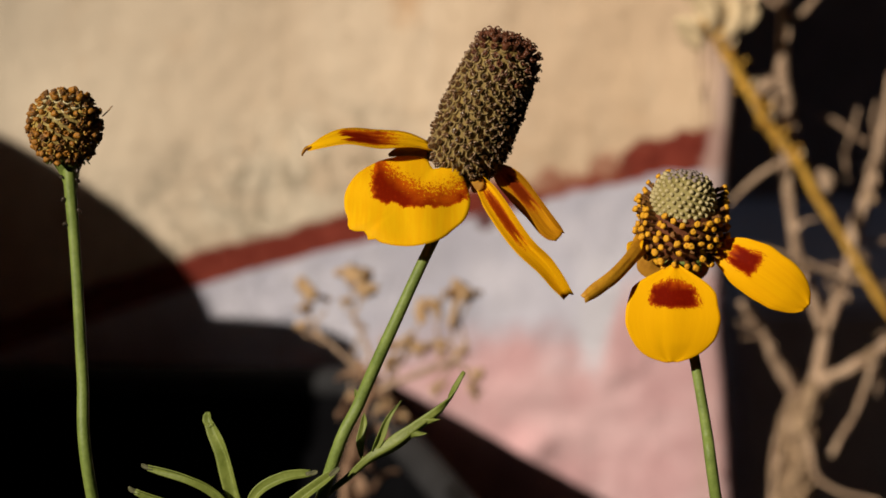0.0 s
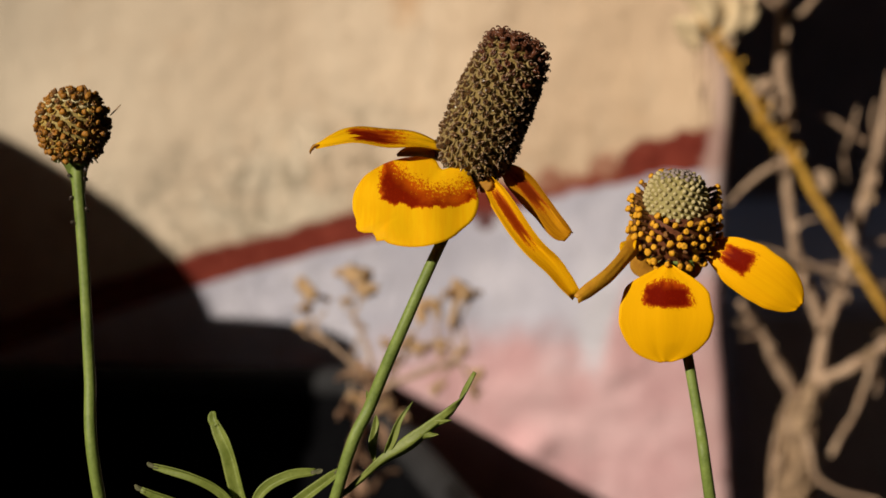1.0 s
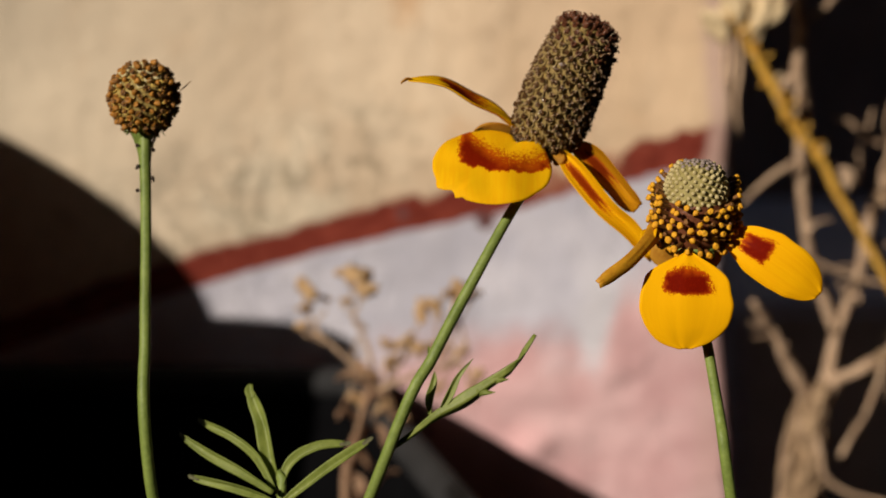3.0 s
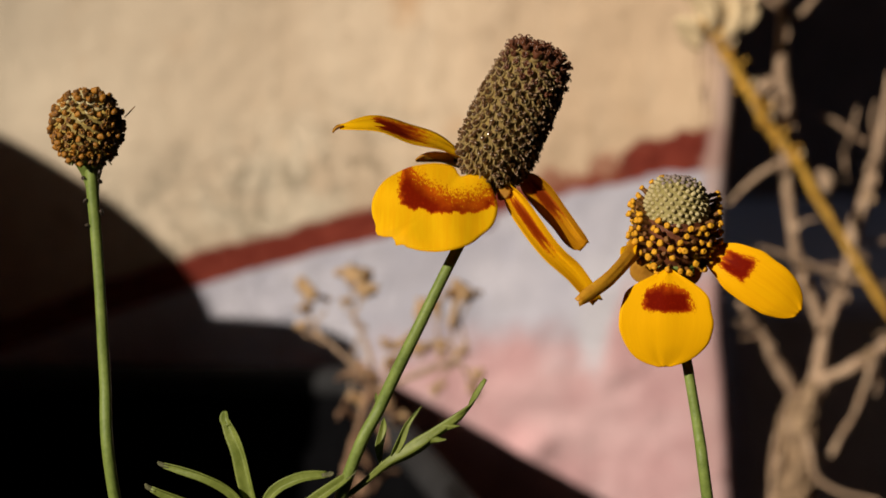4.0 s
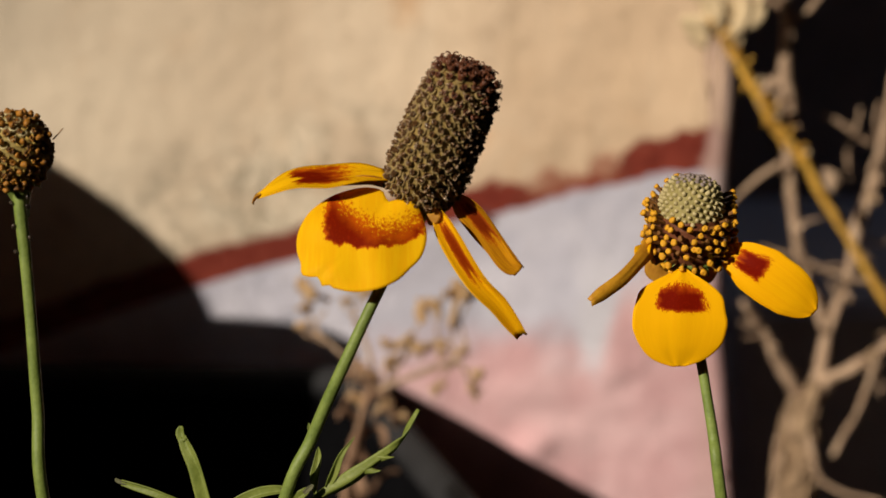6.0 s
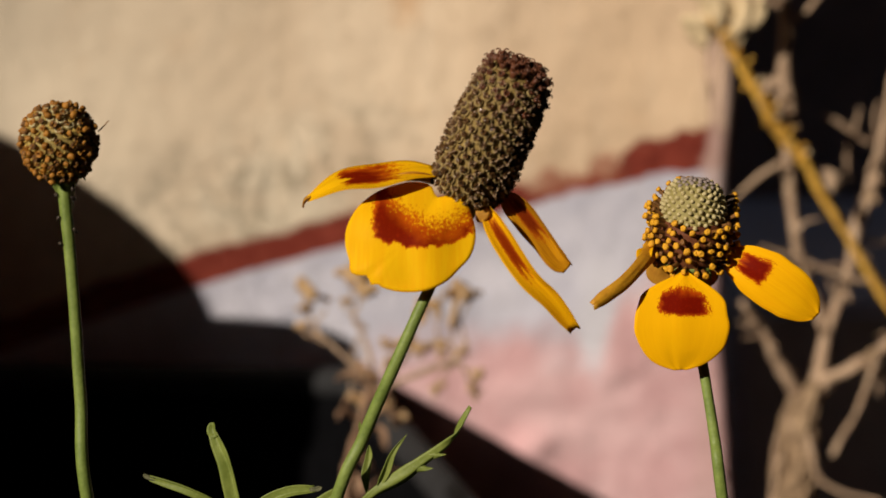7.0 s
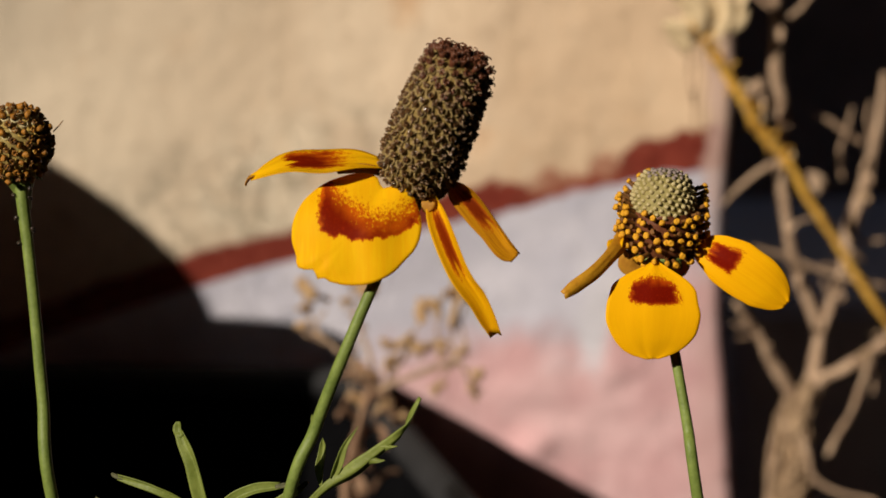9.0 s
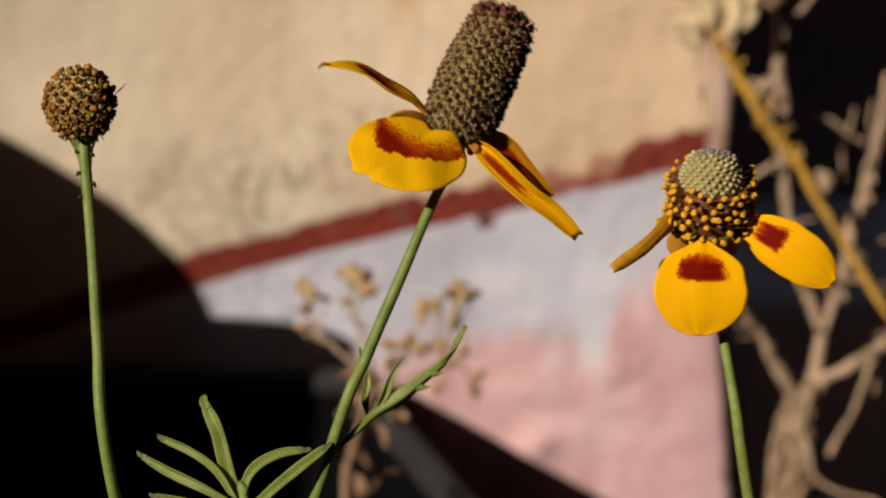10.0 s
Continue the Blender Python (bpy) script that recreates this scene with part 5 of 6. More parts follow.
    petal(root, "petal", [S(41.32, -0.76, -3), S(40.56, -3.15, -4), S(41.2, -5.6, -5)], RIGHT, 0.0030, OVAL, PETAL_BACK, o, "petal hanging behind, seen from below", cup=-0.2, wave=0.1, seed=2.9, n=12, m=10)
    petal(root, "petal", [S(48.59, -0.76, -3), S(49.02, -3.69, -4), S(48.4, -6.2, -5)], RIGHT, 0.0026, OVAL, PETAL_BACK, o, "petal hanging behind, seen from below", cup=-0.2, wave=0.1, seed=3.9, n=12, m=10)
    return root


def build_ball():
    """The bare head: a rusty ball on a straight stalk, its petals gone."""
    o = Vector(BALL_ROOT)
    root = empty("coneflower", o, "petal-less coneflower head, a rust-brown ball on a green stalk", "flower", "coneflowers")
    base, top = S(-72.2, 17.7, -1), S(-72.8, 29.8, 3)
    axis = top - base
    L = axis.length
    mm = 0.001
    stalk(root, [S(-71.8, 17.2, 0), S(-71.6, 12.04, 0), S(-70.35, -4.23, 0), S(-69.25, -23.75, 0), S(-67.2, -47.83, 0), o + Vector((0, 0, 0.02)), o + Vector((0, 0, -0.10))],
          [0.00130, 0.00115, 0.00114, 0.0012, 0.0013], o, 7.0)
    prof = []
    for k in range(15):
        a = -1.15 + (math.pi / 2 + 1.15) * k / 14
        prof.append((max(0.02 * mm, 6.15 * mm * math.cos(a)), L * 0.5 * (1 + (math.sin(a) if a > 0 else math.sin(a) / math.sin(1.15)))))
    bm = bmesh.new()
    lathe(bm, [(0, -0.1 * mm)] + prof, base, axis, 36, o)
    ball = part("cone", bm, BALL, root, "round head of rusty withered florets")
    rust, cup, dry = knob_floret_mesh(RUST_CUP, RUST, 0.30, 0.40, 0.22), spent_floret_mesh(RUST_CUP, RUST, 0.13, 1.0, 0.62), spent_floret_mesh(RUST, RUST, 0.20, 0.9, 0.5)
    husk, pale = scoop_mesh(HUSK, 0.30, 0.56), scoop_mesh(PALE_HUSK, 0.34, 0.56)

    def pick(h, k, side):
        return ("floret", (cup, rust, cup, dry, rust)[k * 3 % 5], 0.00152, 0.10)
    head_pieces(ball, prof, base, axis, 0.00160, pick, o, stray=0.16)
    state = random.getstate()
    head_pieces(ball, prof, base, axis, 0.00160, lambda h, k, side: ("chaff", pale if h > 0.80 + 0.12 * math.sin(k * 1.7) else husk, 0.00136, 0.1), o, upright=True, stray=0.12)
    random.setstate(state)
    bm = bmesh.new()
    lathe(bm, [(1.15 * mm, -7.0 * mm), (1.40 * mm, -5.0 * mm), (1.9 * mm, -3.0 * mm), (2.6 * mm, -1.4 * mm), (3.4 * mm, 0.0), (3.0 * mm, 0.8 * mm)], base, axis, 18, o)
    part("receptacle", bm, STEM, root, "green neck under the head")
    for k in range(7):
        a = k * 0.9
        side = RIGHT * math.cos(a) + NEAR * math.sin(a)
        petal(root, "bract", [base + side * 1.8 * mm - UP * 0.6 * mm, base + side * 3.2 * mm - UP * 0.2 * mm, base + side * 4.2 * mm - UP * 1.2 * mm], side.cross(UP), 0.0006, SLIM, STEM, o, n=6, m=4)
    # small dark bugs sitting on the stalk, built as parts of it
    bug = bmesh.new()
    lathe(bug, [(0, -1), (0.42, -0.75), (0.6, -0.2), (0.45, 0.35), (0.25, 0.5), (0.34, 0.75), (0.2, 1.0), (0, 1.08)], Vector((0, 0, 0.5)), Vector((1, 0, 0.1)), 8)
    bug_mesh = mesh_of("stem_bit", bug, APHID)
    for k, (x, y, sd) in enumerate(((-73.42, 13.99, -1), (-70.93, 15.29, 1), (-70.93, 13.34, 1), (-73.10, 9.65, -1), (-70.60, 7.48, 1), (-72.77, 4.99, -1))):
        placed("stem_bit", bug_mesh, root, S(x + 0.55, y, 0.5) - o, RIGHT * sd + NEAR * 0.5, k * 1.3, 0.00072)
    curl = bmesh.new()
    for k in range(4):
        a, b = random.uniform(-0.6, 0.8), random.uniform(0.5, 1.0)
        tube(curl, [S(-65.50, 25.59, 0) - o, S(-65.29, 26.35, 0) - o + Vector((0.0008 * b, 0, 0.0006 * a)), S(-65.07, 27.22, 0) - o + Vector((0.0016 * b, 0.0003, 0.0012 * a))], [0.00012, 0.00008], n=6, sides=4)
    part("withered_thread", curl, STYLE, root)
    return root


def build_sprig():
    """The low leaf: five or six narrow lobes spreading from one stalk."""
    o = Vector(SPRIG_ROOT)
    root = empty("leaf_sprig", o, "fresh green divided leaf with narrow upright lobes", "leaf")
    bm = bmesh.new()
    tube(bm, [o + Vector((0, 0, -0.10)), o, S(-37.31, -56.29, 0), S(-38.17, -51.08, 0)], [0.0012, 0.0010, 0.0009], n=16, sides=8, origin=o)
    part("leaf_stalk", bm, STEM, root)
    lobes = [([S(-37.96, -52.49, 0), S(-40.02, -46.53, 1), S(-42.08, -38.93, 1), S(-44.79, -33.2, 0)], 0.00140), ([S(-38.39, -52.49, 2), S(-43.27, -46.53, 3), S(-48.69, -43.49, 4), S(-56.18, -41.54, 3)], 0.00086),
             ([S(-38.61, -53.03, 4), S(-44.90, -50.32, 6), S(-51.41, -48.15, 7), S(-57.91, -45.44, 8)], 0.00094), ([S(-38.83, -54.66, 5), S(-45.98, -53.57, 7), S(-54.66, -53.03, 8)], 0.00086),
             ([S(-37.96, -53.57, 1), S(-35.68, -47.07, 2), S(-30.80, -43.81, 3), S(-25.16, -42.84, 3)], 0.00094), ([S(-36.76, -55.20, 3), S(-30.80, -50.32, 5), S(-25.38, -45.98, 6), S(-20.61, -42.40, 6)], 0.00101)]
    swinging = []
    for i, (pts, half) in enumerate(lobes):
        d = (pts[-1] - pts[0]).normalized()
        cross = d.cross(NEAR) + NEAR * 0.5
        lobe = petal(root, "leaf_lobe", pts, cross, half * 1.15, LINE, LEAF, pts[0], cup=-0.25, keel=-0.55, wave=0.25, seed=i * 2.1, thick=0.0003, n=26, m=10)
        lobe.location = pts[0] - o
        if i in (1, 2, 3):
            swinging.append((lobe, pts[0] - o))
        tip = (pts[-1] - pts[-2]).normalized()
        bent = tip + (RIGHT * 0.25 + UP * 0.3 if i == 0 else UP * 0.2)
        petal(lobe, "withered_tip", [pts[-1] - tip * 0.0010, pts[-1] + tip * 0.0006, pts[-1] + bent * (0.0016 if i == 0 else 0.0013)], cross, half * (0.8 if i == 0 else 0.55), [0.7, 0.85, 0.9, 0.9, 0.7, 0.35], WITHERED if i else LEAF, pts[0], cup=-0.3, keel=-0.4, wave=0.3, seed=i * 1.3, n=8, m=6)
    return root, swinging


# ---- dry plants by the wall ----
def limb(parent, name, points, radii, material, origin, seed, label="", sides=8, n=26, wobble=0.3):
    bm = bmesh.new()
    tube(bm, points, radii, n=n, sides=sides, wobble=wobble, seed=seed, origin=origin)
    return part(name, bm, material, parent, label)


def gnarled(parent, name, points, radii, origin, seed, depth, label="", material=None):
    """A knotted, fluted piece of dead wood with long creases and lumps."""
    bm = bmesh.new()
    tube(bm, points, radii, n=110, sides=40, wobble=0.5, seed=seed, origin=origin)
    bm.normal_update()
    for v in bm.verts:
        q = v.co
        crease = abs(noise.noise(Vector((q.x * 210, q.y * 210, q.z * 45 + seed))))
        lump = noise.noise(Vector((q.x * 80 + seed, q.y * 80, q.z * 80)))
        chip = noise.noise(Vector((q.x * 420, q.y * 420, q.z * 130 + seed)))
        v.co = q + v.normal * (depth * (lump * 0.6 + 0.25 * chip - max(0.0, 0.22 - crease) * 2.6))
    return part(name, bm, material or BARK, parent, label)


def build_shrub():
    """The dead shrub at the wall's end: a forked, flaking trunk and brittle branches."""
    o = Vector(SHRUB_ROOT)
    root = empty("dead_shrub", o, "dead straw-coloured shrub with a flaking trunk and bare branches", "shrub")
    base_line = [o + Vector((0, 0, -0.01)), o + Vector((0.004, 0, 0.08)), Vector((0.1327, 0.7600, 0.0432)), Vector((0.1318, 0.7600, 0.0610)), Vector((0.1320, 0.7600, 0.0750)), Vector((0.1327, 0.7600, 0.0874)), Vector((0.1336, 0.7600, 0.0985)), Vector((0.1355, 0.7600, 0.1041))]
    gnarled(root, "trunk", base_line, [0.0080, 0.0068, 0.0062, 0.0060, 0.0057, 0.0054, 0.0052, 0.0040], o, 1.1, 0.0046, "flaking grey-brown trunk")
    gnarled(root, "trunk", [o + Vector((0.006, -0.006, 0.10)), Vector((0.1364, 0.7520, 0.0529)), Vector((0.1350, 0.7520, 0.0687)), Vector((0.1354, 0.7520, 0.0820)), Vector((0.1362, 0.7520, 0.0931)), Vector((0.1380, 0.7520, 0.1030)), Vector((0.1397, 0.7520, 0.1085))], [0.0042, 0.0042, 0.0040, 0.0038, 0.0038, 0.0034, 0.0024], o, 5.7, 0.0026, "twisted side stem")
    for i in range(13):
        a = i * 0.55 - 2.4
        k = i % 4
        line = base_line[2 + k % 2:6 + (k > 1)]
        off = [Vector((math.sin(a + 0.6 * math.sin(i * 1.9 + j * 1.3)) * r, -abs(math.cos(a)) * r, 0.002 * math.sin(i + j))) for j, r in enumerate((0.0070, 0.0068, 0.0064, 0.0060, 0.0056))]
        limb(root, "bark_strip", [q + d for q, d in zip(line, off)], [0.0004, 0.0010, 0.0007, 0.0011, 0.0003], BARK if i % 3 else STRAW, o, i * 2.2, n=36, wobble=1.2)
    twigs = [([Vector((0.1334, 0.7550, 0.1033)), Vector((0.1254, 0.7512, 0.1159)), Vector((0.1198, 0.7475, 0.1265)), Vector((0.1138, 0.7438, 0.1354)), Vector((0.1089, 0.7400, 0.1429))], [0.00311, 0.00249, 0.00207, 0.00187, 0.00135], STRAW),
             ([Vector((0.1395, 0.7600, 0.0992)), Vector((0.1430, 0.7622, 0.1145)), Vector((0.1445, 0.7644, 0.1254)), Vector((0.1491, 0.7667, 0.1378)), Vector((0.1531, 0.7689, 0.1502)), Vector((0.1553, 0.7711, 0.1624)), Vector((0.1599, 0.7733, 0.1763)), Vector((0.1642, 0.7756, 0.1952)), Vector((0.1671, 0.7778, 0.2081)), Vector((0.1686, 0.7800, 0.2217))], [0.00311, 0.00280, 0.00249, 0.00228, 0.00270, 0.00311, 0.00249, 0.00207, 0.00187, 0.00145], STRAW),
             ([Vector((0.1446, 0.7650, 0.1248)), Vector((0.1410, 0.7635, 0.1338)), Vector((0.1342, 0.7620, 0.1500)), Vector((0.1307, 0.7605, 0.1646)), Vector((0.1277, 0.7590, 0.1822)), Vector((0.1261, 0.7575, 0.1981)), Vector((0.1262, 0.7560, 0.2121)), Vector((0.1233, 0.7545, 0.2245)), Vector((0.1233, 0.7530, 0.2397)), Vector((0.1220, 0.7515, 0.2539)), Vector((0.1202, 0.7500, 0.2701))], [0.00228, 0.00207, 0.00207, 0.00239, 0.00207, 0.00187, 0.00228, 0.00270, 0.00207, 0.00207, 0.00187], STRAW),
             ([Vector((0.1394, 0.7550, 0.1022)), Vector((0.1445, 0.7520, 0.1109)), Vector((0.1530, 0.7490, 0.1165)), Vector((0.1599, 0.7460, 0.1221)), Vector((0.1654, 0.7430, 0.1287)), Vector((0.1727, 0.7400, 0.1376))], [0.00290, 0.00270, 0.00249, 0.00228, 0.00228, 0.00187], STRAW),
             ([Vector((0.1461, 0.7500, 0.0813)), Vector((0.1491, 0.7475, 0.0901)), Vector((0.1529, 0.7450, 0.0985)), Vector((0.1565, 0.7425, 0.1112)), Vector((0.1584, 0.7400, 0.1226))], [0.00135, 0.00124, 0.00114, 0.00114, 0.00093], STRAW),
             ([Vector((0.1046, 0.7480, 0.1777)), Vector((0.1086, 0.7493, 0.1820)), Vector((0.1148, 0.7507, 0.1873)), Vector((0.1227, 0.7520, 0.1925))], [0.00083, 0.00104, 0.00124, 0.00124], STRAW),
             ([Vector((0.1158, 0.7450, 0.1623)), Vector((0.1246, 0.7475, 0.1592)), Vector((0.1332, 0.7500, 0.1559)), Vector((0.1477, 0.7525, 0.1498)), Vector((0.1672, 0.7550, 0.1451))], [0.00083, 0.00124, 0.00114, 0.00114, 0.00104], STRAW),
             ([Vector((0.1422, 0.7750, 0.2062)), Vector((0.1473, 0.7760, 0.2043)), Vector((0.1523, 0.7770, 0.2007)), Vector((0.1604, 0.7780, 0.1954))], [0.00093, 0.00135, 0.00124, 0.00124], STRAW),
             ([Vector((0.1316, 0.7600, 0.1539)), Vector((0.1391, 0.7633, 0.1497)), Vector((0.1460, 0.7667, 0.1507)), Vector((0.1527, 0.7700, 0.1496))], [0.00083, 0.00093, 0.00083, 0.00083], STRAW),
             ([Vector((0.1527, 0.7750, 0.1821)), Vector((0.1515, 0.7750, 0.1925)), Vector((0.1541, 0.7750, 0.2010)), Vector((0.1558, 0.7750, 0.2096))], [0.00073, 0.00083, 0.00073, 0.00052], STRAW),
             ([Vector((0.1567, 0.7780, 0.1610)), Vector((0.1629, 0.7780, 0.1571)), Vector((0.1715, 0.7780, 0.1582))], [0.00104, 0.00093, 0.00083], STRAW),
             ([Vector((0.1354, 0.7500, 0.0904)), Vector((0.1382, 0.7488, 0.0831)), Vector((0.1404, 0.7475, 0.0735)), Vector((0.1497, 0.7462, 0.0679)), Vector((0.1645, 0.7450, 0.0643))], [0.00166, 0.00176, 0.00156, 0.00124, 0.00104], STRAW),
             ([Vector((0.1234, 0.7550, 0.2475)), Vector((0.1186, 0.7550, 0.2505)), Vector((0.1144, 0.7550, 0.2546))], [0.00124, 0.00124, 0.00104], STRAW),
             ([Vector((0.1235, 0.7550, 0.2434)), Vector((0.1311, 0.7560, 0.2474)), Vector((0.1362, 0.7570, 0.2538))], [0.00124, 0.00124, 0.00104], STRAW),
             ([Vector((0.1488, 0.7650, 0.1382)), Vector((0.1449, 0.7650, 0.1446)), Vector((0.1440, 0.7650, 0.1511))], [0.00083, 0.00062, 0.00041], STRAW),
             ([Vector((0.1595, 0.7450, 0.1217)), Vector((0.1615, 0.7450, 0.1127)), Vector((0.1610, 0.7450, 0.1061))], [0.00093, 0.00083, 0.00052], STRAW),
             ([Vector((0.1132, 0.7400, 0.1363)), Vector((0.1104, 0.7400, 0.1338)), Vector((0.1075, 0.7400, 0.1355))], [0.00073, 0.00062, 0.00041], STRAW),
             ([Vector((0.1301, 0.7570, 0.1653)), Vector((0.1341, 0.7570, 0.1696)), Vector((0.1393, 0.7570, 0.1704))], [0.00083, 0.00073, 0.00052], STRAW),
             ([Vector((0.1647, 0.7780, 0.1948)), Vector((0.1620, 0.7780, 0.2038)), Vector((0.1632, 0.7780, 0.2113))], [0.00093, 0.00073, 0.00052], STRAW)]
    for i, (pts, radii, mat) in enumerate(twigs):
        limb(root, "branch", pts, [r * (0.78 if i == 1 or i > 4 else 0.92) for r in radii], mat, o, 3.0 + i * 1.9, wobble=0.6, n=48, sides=9)
    # loose flakes of bark and a few dead leaves caught on the branches
    rng = random.Random(11)
    for i in range(22):
        pts, radii, mat = twigs[(1, 2, 1, 3, 0, 1)[i % 6]]
        p = spline(pts, 40)[rng.randint(6, 34)] + Vector((rng.uniform(-0.0022, 0.0022), -0.0018, 0))
        d = Vector((rng.uniform(-0.5, 0.5), rng.uniform(-0.4, 0.1), rng.uniform(-1, 0.6))).normalized()
        bm = bmesh.new()
        blade(bm, [p, p + d * 0.003 + Vector((0.0006, -0.0004, 0)), p + d * 0.0065], Vector((0.8, -0.5, 0.2)), rng.uniform(0.0009, 0.0019), OVAL, cup=0.6, wave=0.5, seed=i * 1.7, thick=0.0002, n=7, m=5, origin=o)
        part("bark_flake", bm, STRAW if i % 3 else BARK, root)
    return root


def build_flower_stalk():
    """The thick ochre stalk of a dried flower, leaning across the shrub, with papery bracts at its top."""
    o = Vector(OCHRE_ROOT)
    root = empty("dried_flower_stalk", o, "leaning ochre-yellow dried flower stalk topped with papery bracts", "dried plant")
    line = [Vector((0.0935, 0.7400, 0.2437)), Vector((0.0974, 0.7412, 0.2383)), Vector((0.1021, 0.7424, 0.2315)), Vector((0.1119, 0.7436, 0.2169)), Vector((0.1179, 0.7448, 0.2061)), Vector((0.1287, 0.7460, 0.1937)), Vector((0.1359, 0.7472, 0.1812)), Vector((0.1472, 0.7484, 0.1641)), Vector((0.1590, 0.7496, 0.1455)), Vector((0.1714, 0.7508, 0.1263)), Vector((0.1835, 0.7520, 0.0997))]
    gnarled(root, "stem", line + [o + Vector((0.012, 0, 0.05)), o + Vector((0, 0, -0.01))], [0.0010, 0.0015, 0.0019, 0.0021, 0.0022, 0.0018, 0.0017, 0.0016, 0.0016, 0.0017, 0.0019, 0.0022, 0.0024], o, 21.0, 0.0009, "rough ochre stalk", OCHRE)
    smooth_line = spline(line, 60)
    # dry scales along the stalk
    for i in range(34):
        k = (i + 0.5) / 34
        p = smooth_line[int(2 + k * 30)] + Vector((0.0018 * math.cos(i * 2.4), -0.0016 * abs(math.sin(i * 1.7)), 0.0015 * math.sin(i * 2.4)))
        bm = bmesh.new()
        blade(bm, [p, p + Vector((0.002 * math.cos(i * 2.4), -0.001, 0.002)), p + Vector((0.0035 * math.cos(i * 2.4), -0.0015, 0.002 + 0.002 * math.sin(i)))], Vector((0.4, -0.8, 0.3)), 0.0012, OVAL, cup=0.5, wave=0.4, seed=i * 1.1, thick=0.0002, n=6, m=4, origin=o)
        part("stem_bit", bm, OCHRE if i % 4 else PAPER, root)
    bracts = [(0.0863, 0.2403, 0.90, -0.6), (0.0955, 0.2495, 1.15, -0.9), (0.1003, 0.2463, 1.00, 0.5), (0.1043, 0.2471, 1.00, 0.9), (0.0911, 0.2471, 1.00, -0.3), (0.0998, 0.2515, 1.00, 0.2), (0.1065, 0.2539, 0.90, 0.6), (0.0893, 0.2543, 1.00, -0.8), (0.1143, 0.2230, 0.42, 0.5), (0.1363, 0.1872, 0.62, -0.5), (0.1119, 0.2214, 0.35, 0.1)]
    for i, (x, y, w, tilt) in enumerate(bracts):
        p = Vector((x, 0.738, y))
        d = Vector((math.sin(tilt), -0.25, math.cos(tilt))).normalized()
        flat = d.cross(SUN).normalized()
        bm = bmesh.new()
        blade(bm, [p - d * 0.0075 * w, p + Vector((0.001, -0.001, 0.001)), p + d * 0.0085 * w], flat, 0.0052 * w, OVAL, cup=0.35, wave=0.45, seed=i * 3.1, thick=0.0003, n=10, m=8, origin=o)
        part("dry_bract", bm, PAPER if i < 8 else STRAW, root, "curled papery cream bract" if i < 8 else "shrivelled tan bract")
    hanging = [[Vector((0.0935, 0.7400, 0.2409)), Vector((0.0944, 0.7383, 0.2310)), Vector((0.0933, 0.7367, 0.2191)), Vector((0.0930, 0.7350, 0.2052))], [Vector((0.0959, 0.7400, 0.2409)), Vector((0.0973, 0.7383, 0.2290)), Vector((0.0962, 0.7367, 0.2151)), Vector((0.0975, 0.7350, 0.2031))], [Vector((0.0916, 0.7400, 0.2389)), Vector((0.0912, 0.7375, 0.2271)), Vector((0.0923, 0.7350, 0.2173))], [Vector((0.1145, 0.7400, 0.2247)), Vector((0.1175, 0.7375, 0.2190)), Vector((0.1178, 0.7350, 0.2123))]]
    for i, pts in enumerate(hanging):
        bm = bmesh.new()
        blade(bm, pts, Vector((0.75, -0.66, 0)), 0.0008, SLIM, cup=0.6, wave=0.5, seed=i * 2.3, thick=0.0003, n=14, m=6, origin=o)
        part("dry_leaf", bm, STRAW, root, "shrivelled hanging leaf")
    return root


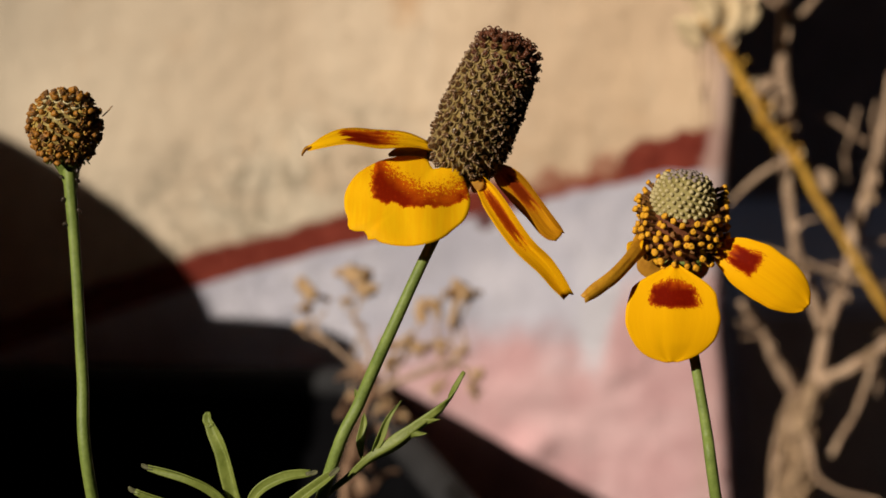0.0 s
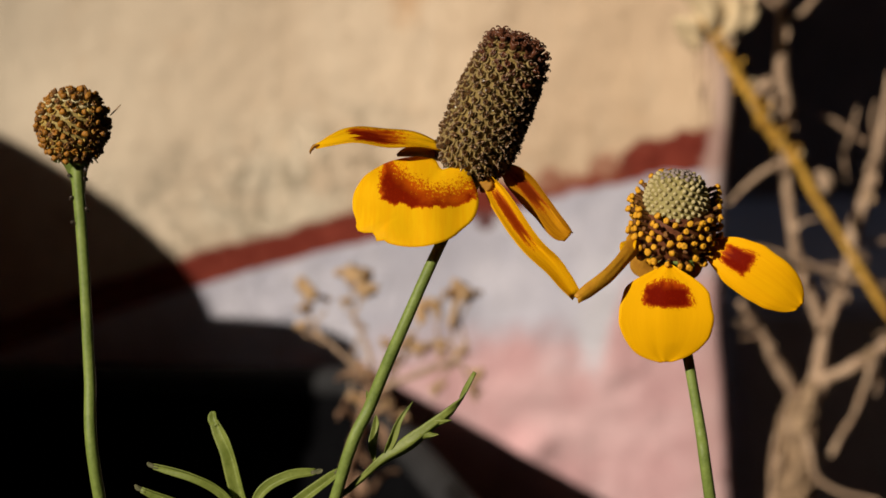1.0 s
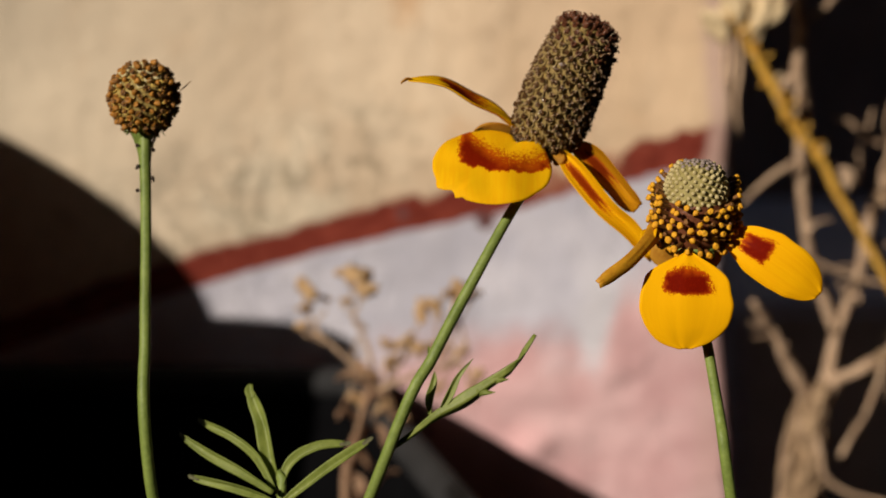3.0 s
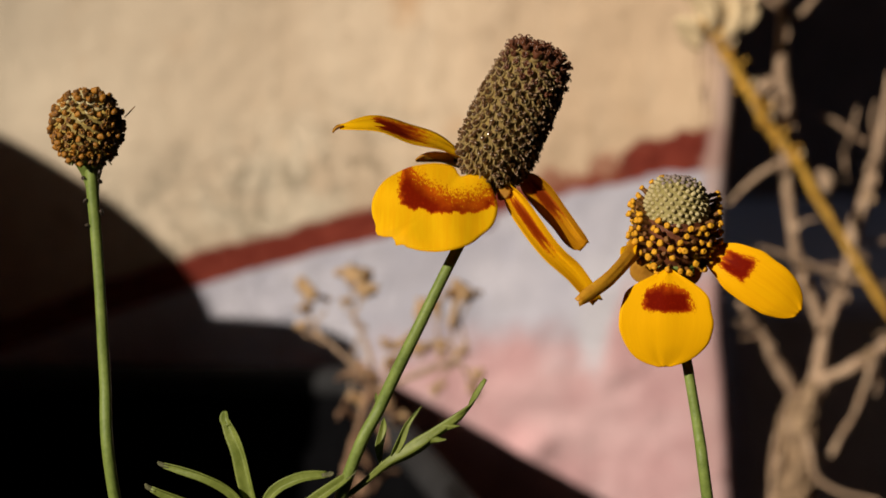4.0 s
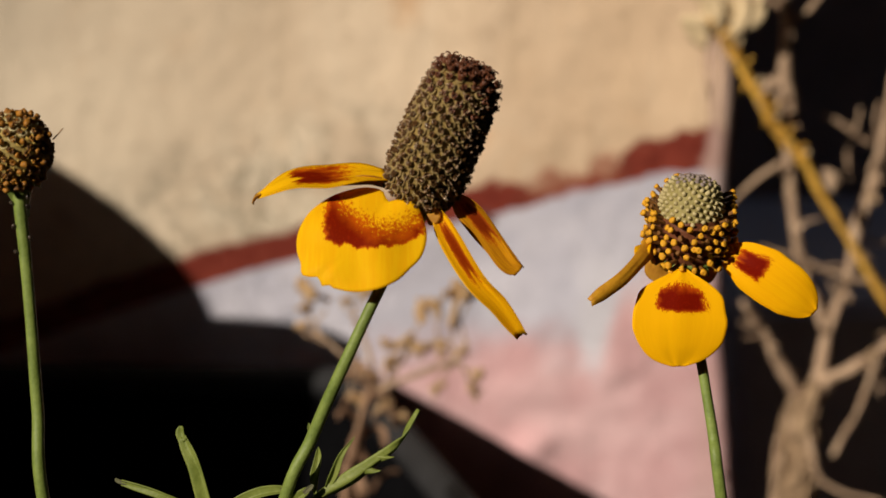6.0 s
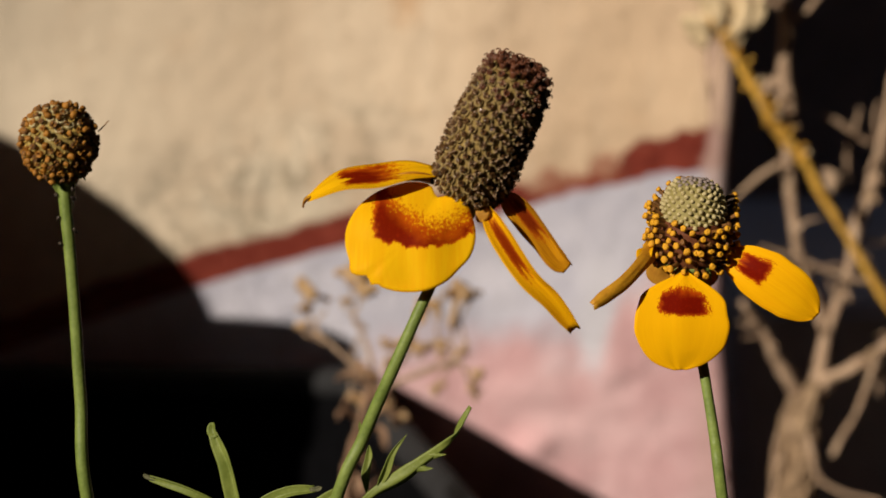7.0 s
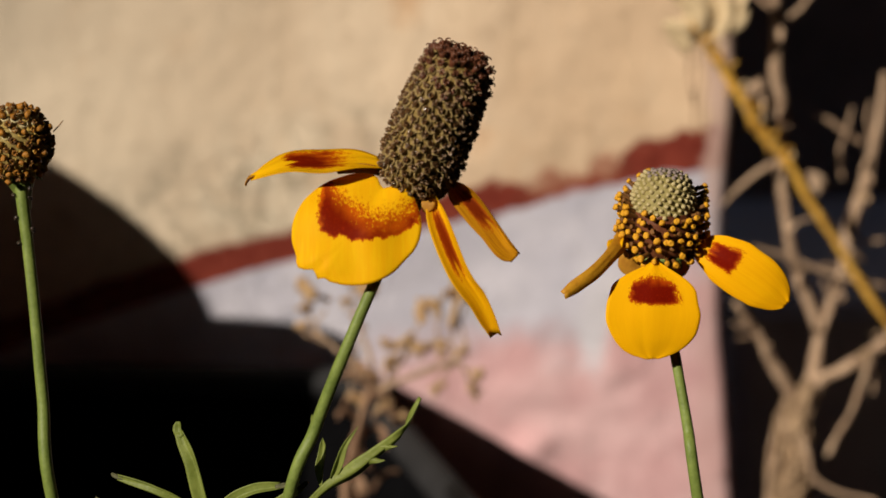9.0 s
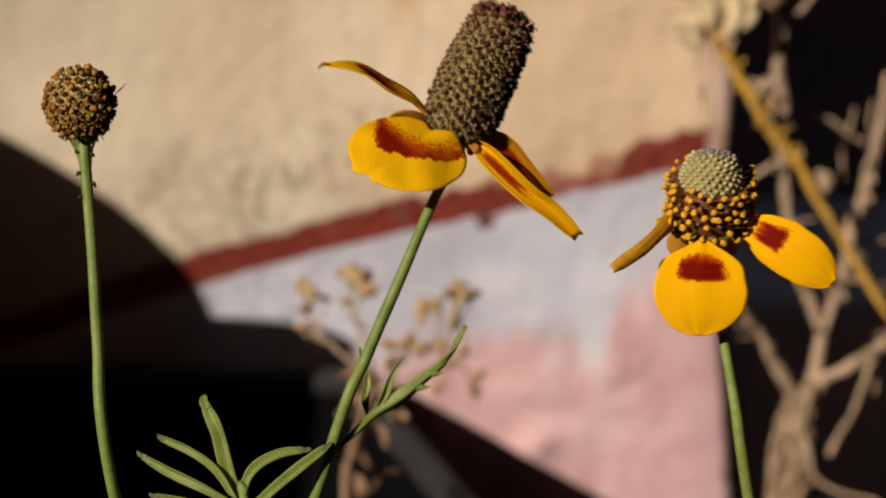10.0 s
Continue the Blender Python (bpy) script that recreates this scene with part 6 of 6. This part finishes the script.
def build_dry_umbel():
    """Small dried herb rooted in the planter, with brown clustered seed heads."""
    o = Vector((-0.031, 0.618, 0.0))
    root = empty("dried_herb", o, "small dried herb with clustered tan seed heads before the wall", "dried plant")
    limb(root, "stem", [o, Vector((-0.0305, 0.6240, 0.1059)), Vector((-0.0291, 0.6330, 0.1160)), Vector((-0.0268, 0.6420, 0.1244)), Vector((-0.0242, 0.6510, 0.1331)), Vector((-0.0228, 0.6560, 0.1431))], [0.0014, 0.0017, 0.0019, 0.0016, 0.0007], HERB, o, 2.2, wobble=0.9)
    knots = [Vector((-0.0384, 0.6560, 0.1507)), Vector((-0.0265, 0.6580, 0.1521)), Vector((-0.0091, 0.6600, 0.1478)), Vector((0.0030, 0.6580, 0.1426)), Vector((-0.0206, 0.6530, 0.1345))]
    heads = [(Vector((-0.0460, 0.6620, 0.1682)), 1.0), (Vector((-0.0449, 0.6600, 0.1601)), 0.75), (Vector((-0.0454, 0.6600, 0.1545)), 0.55), (Vector((-0.0298, 0.6630, 0.1717)), 1.2), (Vector((-0.0264, 0.6600, 0.1671)), 1.15), (Vector((-0.0313, 0.6600, 0.1620)), 0.6), (Vector((-0.0072, 0.6620, 0.1591)), 1.0), (Vector((-0.0022, 0.6610, 0.1609)), 1.0),
             (Vector((0.0030, 0.6630, 0.1642)), 1.0), (Vector((0.0081, 0.6620, 0.1640)), 1.1), (Vector((0.0037, 0.6600, 0.1573)), 0.7), (Vector((-0.0173, 0.6590, 0.1477)), 0.8), (Vector((-0.0122, 0.6600, 0.1486)), 0.9), (Vector((-0.0066, 0.6590, 0.1465)), 0.8), (Vector((-0.0004, 0.6600, 0.1474)), 0.8), (Vector((0.0066, 0.6590, 0.1458)), 0.7),
             (Vector((0.0115, 0.6590, 0.1370)), 0.8), (Vector((0.0107, 0.6580, 0.1319)), 0.6), (Vector((-0.0379, 0.6600, 0.1630)), 0.55), (Vector((-0.0177, 0.6560, 0.1431)), 0.8), (Vector((-0.0246, 0.6550, 0.1387)), 0.9), (Vector((-0.0264, 0.6510, 0.1312)), 0.9), (Vector((-0.0183, 0.6510, 0.1293)), 0.7), (Vector((-0.0143, 0.6510, 0.1255)), 0.8), (Vector((-0.0026, 0.6560, 0.1336)), 0.6)]
    for i, (p, s) in enumerate(heads):
        mid = min(knots, key=lambda q: abs(q.x - p.x) + 0.3 * abs(q.z - p.z))
        j = mid.lerp(p, 0.5) + Vector((0.004 * math.sin(i * 4.1), 0, -0.004))
        limb(root, "twig", [knots[-1], mid, j, p - Vector((0, 0, 0.003))], [0.0005, 0.00045, 0.0004], STRAW, o, i * 1.3, n=12, sides=6)
        bm = bmesh.new()
        rs = random.Random(i)
        lumps = [Vector((rs.gauss(0, 1), rs.gauss(0, 0.8), rs.gauss(0, 1))).normalized() for q in range(7)]
        high = [rs.uniform(0.3, 1.5) for q in range(7)]
        bmesh.ops.create_icosphere(bm, subdivisions=4, radius=0.0029 * s)
        for v in bm.verts:
            d = v.co.normalized()
            grow = 0.55 + sum(h * math.exp(14 * (d.dot(q) - 1)) for q, h in zip(lumps, high)) + 0.35 * abs(noise.noise(d * 6 + Vector((i, 2, 0))))
            v.co = v.co * grow + p - o
        part("seed_head", bm, SEED, root)
    rng = random.Random(5)
    fork = knots[-1]
    for i in range(34):
        k = rng.random()
        p = fork.lerp(o + Vector((0.006, 0.01, 0.06)), k) + Vector((rng.uniform(-0.008, 0.010), rng.uniform(-0.006, 0.004), rng.uniform(-0.01, 0.012)))
        d = Vector((rng.uniform(-1, 1), rng.uniform(-0.4, 0.4), rng.uniform(-0.6, 0.7))).normalized()
        bm = bmesh.new()
        blade(bm, [p, p + d * 0.005 + Vector((0, 0, 0.001)), p + d * 0.010 - Vector((0, 0, 0.003))], Vector((0.2, -0.9, 0.4)), 0.0022, SLIM, cup=0.6, wave=0.5, seed=i * 1.9, thick=0.0003, n=8, m=5, origin=o)
        part("dry_leaf", bm, HERB, root)
    return root


tall, flap_petal, flap_at, droop_petal, droop_at, broad_petal_part, broad_at, tall_stem, neck_at = build_tall()
young = build_young()
ball = build_ball()
sprig, lobes = build_sprig()
shrub = build_shrub()
dried_stalk = build_flower_stalk()
build_dry_umbel()


def between(rows, t):
    """The value of (seconds, value) rows at t, eased from row to row."""
    for (t0, a), (t1, b) in zip(rows, rows[1:]):
        if t0 <= t <= t1:
            k = (t - t0) / (t1 - t0)
            return a + (b - a) * k * k * (3 - 2 * k)
    return rows[-1][1]


def motions():
    """Gusts: each stalk swings from its root, loose petals flap, the dead shrub and the dried stalk rock a little."""
    for ob, rows in ((tall, TALL_SWAY), (young, YOUNG_SWAY), (ball, BALL_SWAY), (sprig, SPRIG_SWAY)):
        walk(ob, [(r[0], pose(*r[1:])) for r in rows])
    walk(flap_petal, [(t, pose(*flap_at, 0, a, 0)) for t, a in FLAP])
    walk(droop_petal, [(t, pose(*droop_at, 0, a, 0)) for t, a in DROOP])
    walk(broad_petal_part, [(t, pose(*broad_at, between(DIP, t), a, 0)) for t, a in NOD])
    walk(tall_stem, [(t, pose(*neck_at, 0, a, 0)) for t, a in STEM_SWAY])
    for lobe, at in lobes:
        walk(lobe, [(t, pose(*at, 0, a, b)) for t, a, b in LIFT])
    walk(shrub, [(t, pose(*SHRUB_ROOT, 0, ry, 0)) for t, ry in SHRUB_SWAY])
    walk(dried_stalk, [(t, pose(*OCHRE_ROOT, 0, ry, 0)) for t, ry in OCHRE_SWAY])


motions()
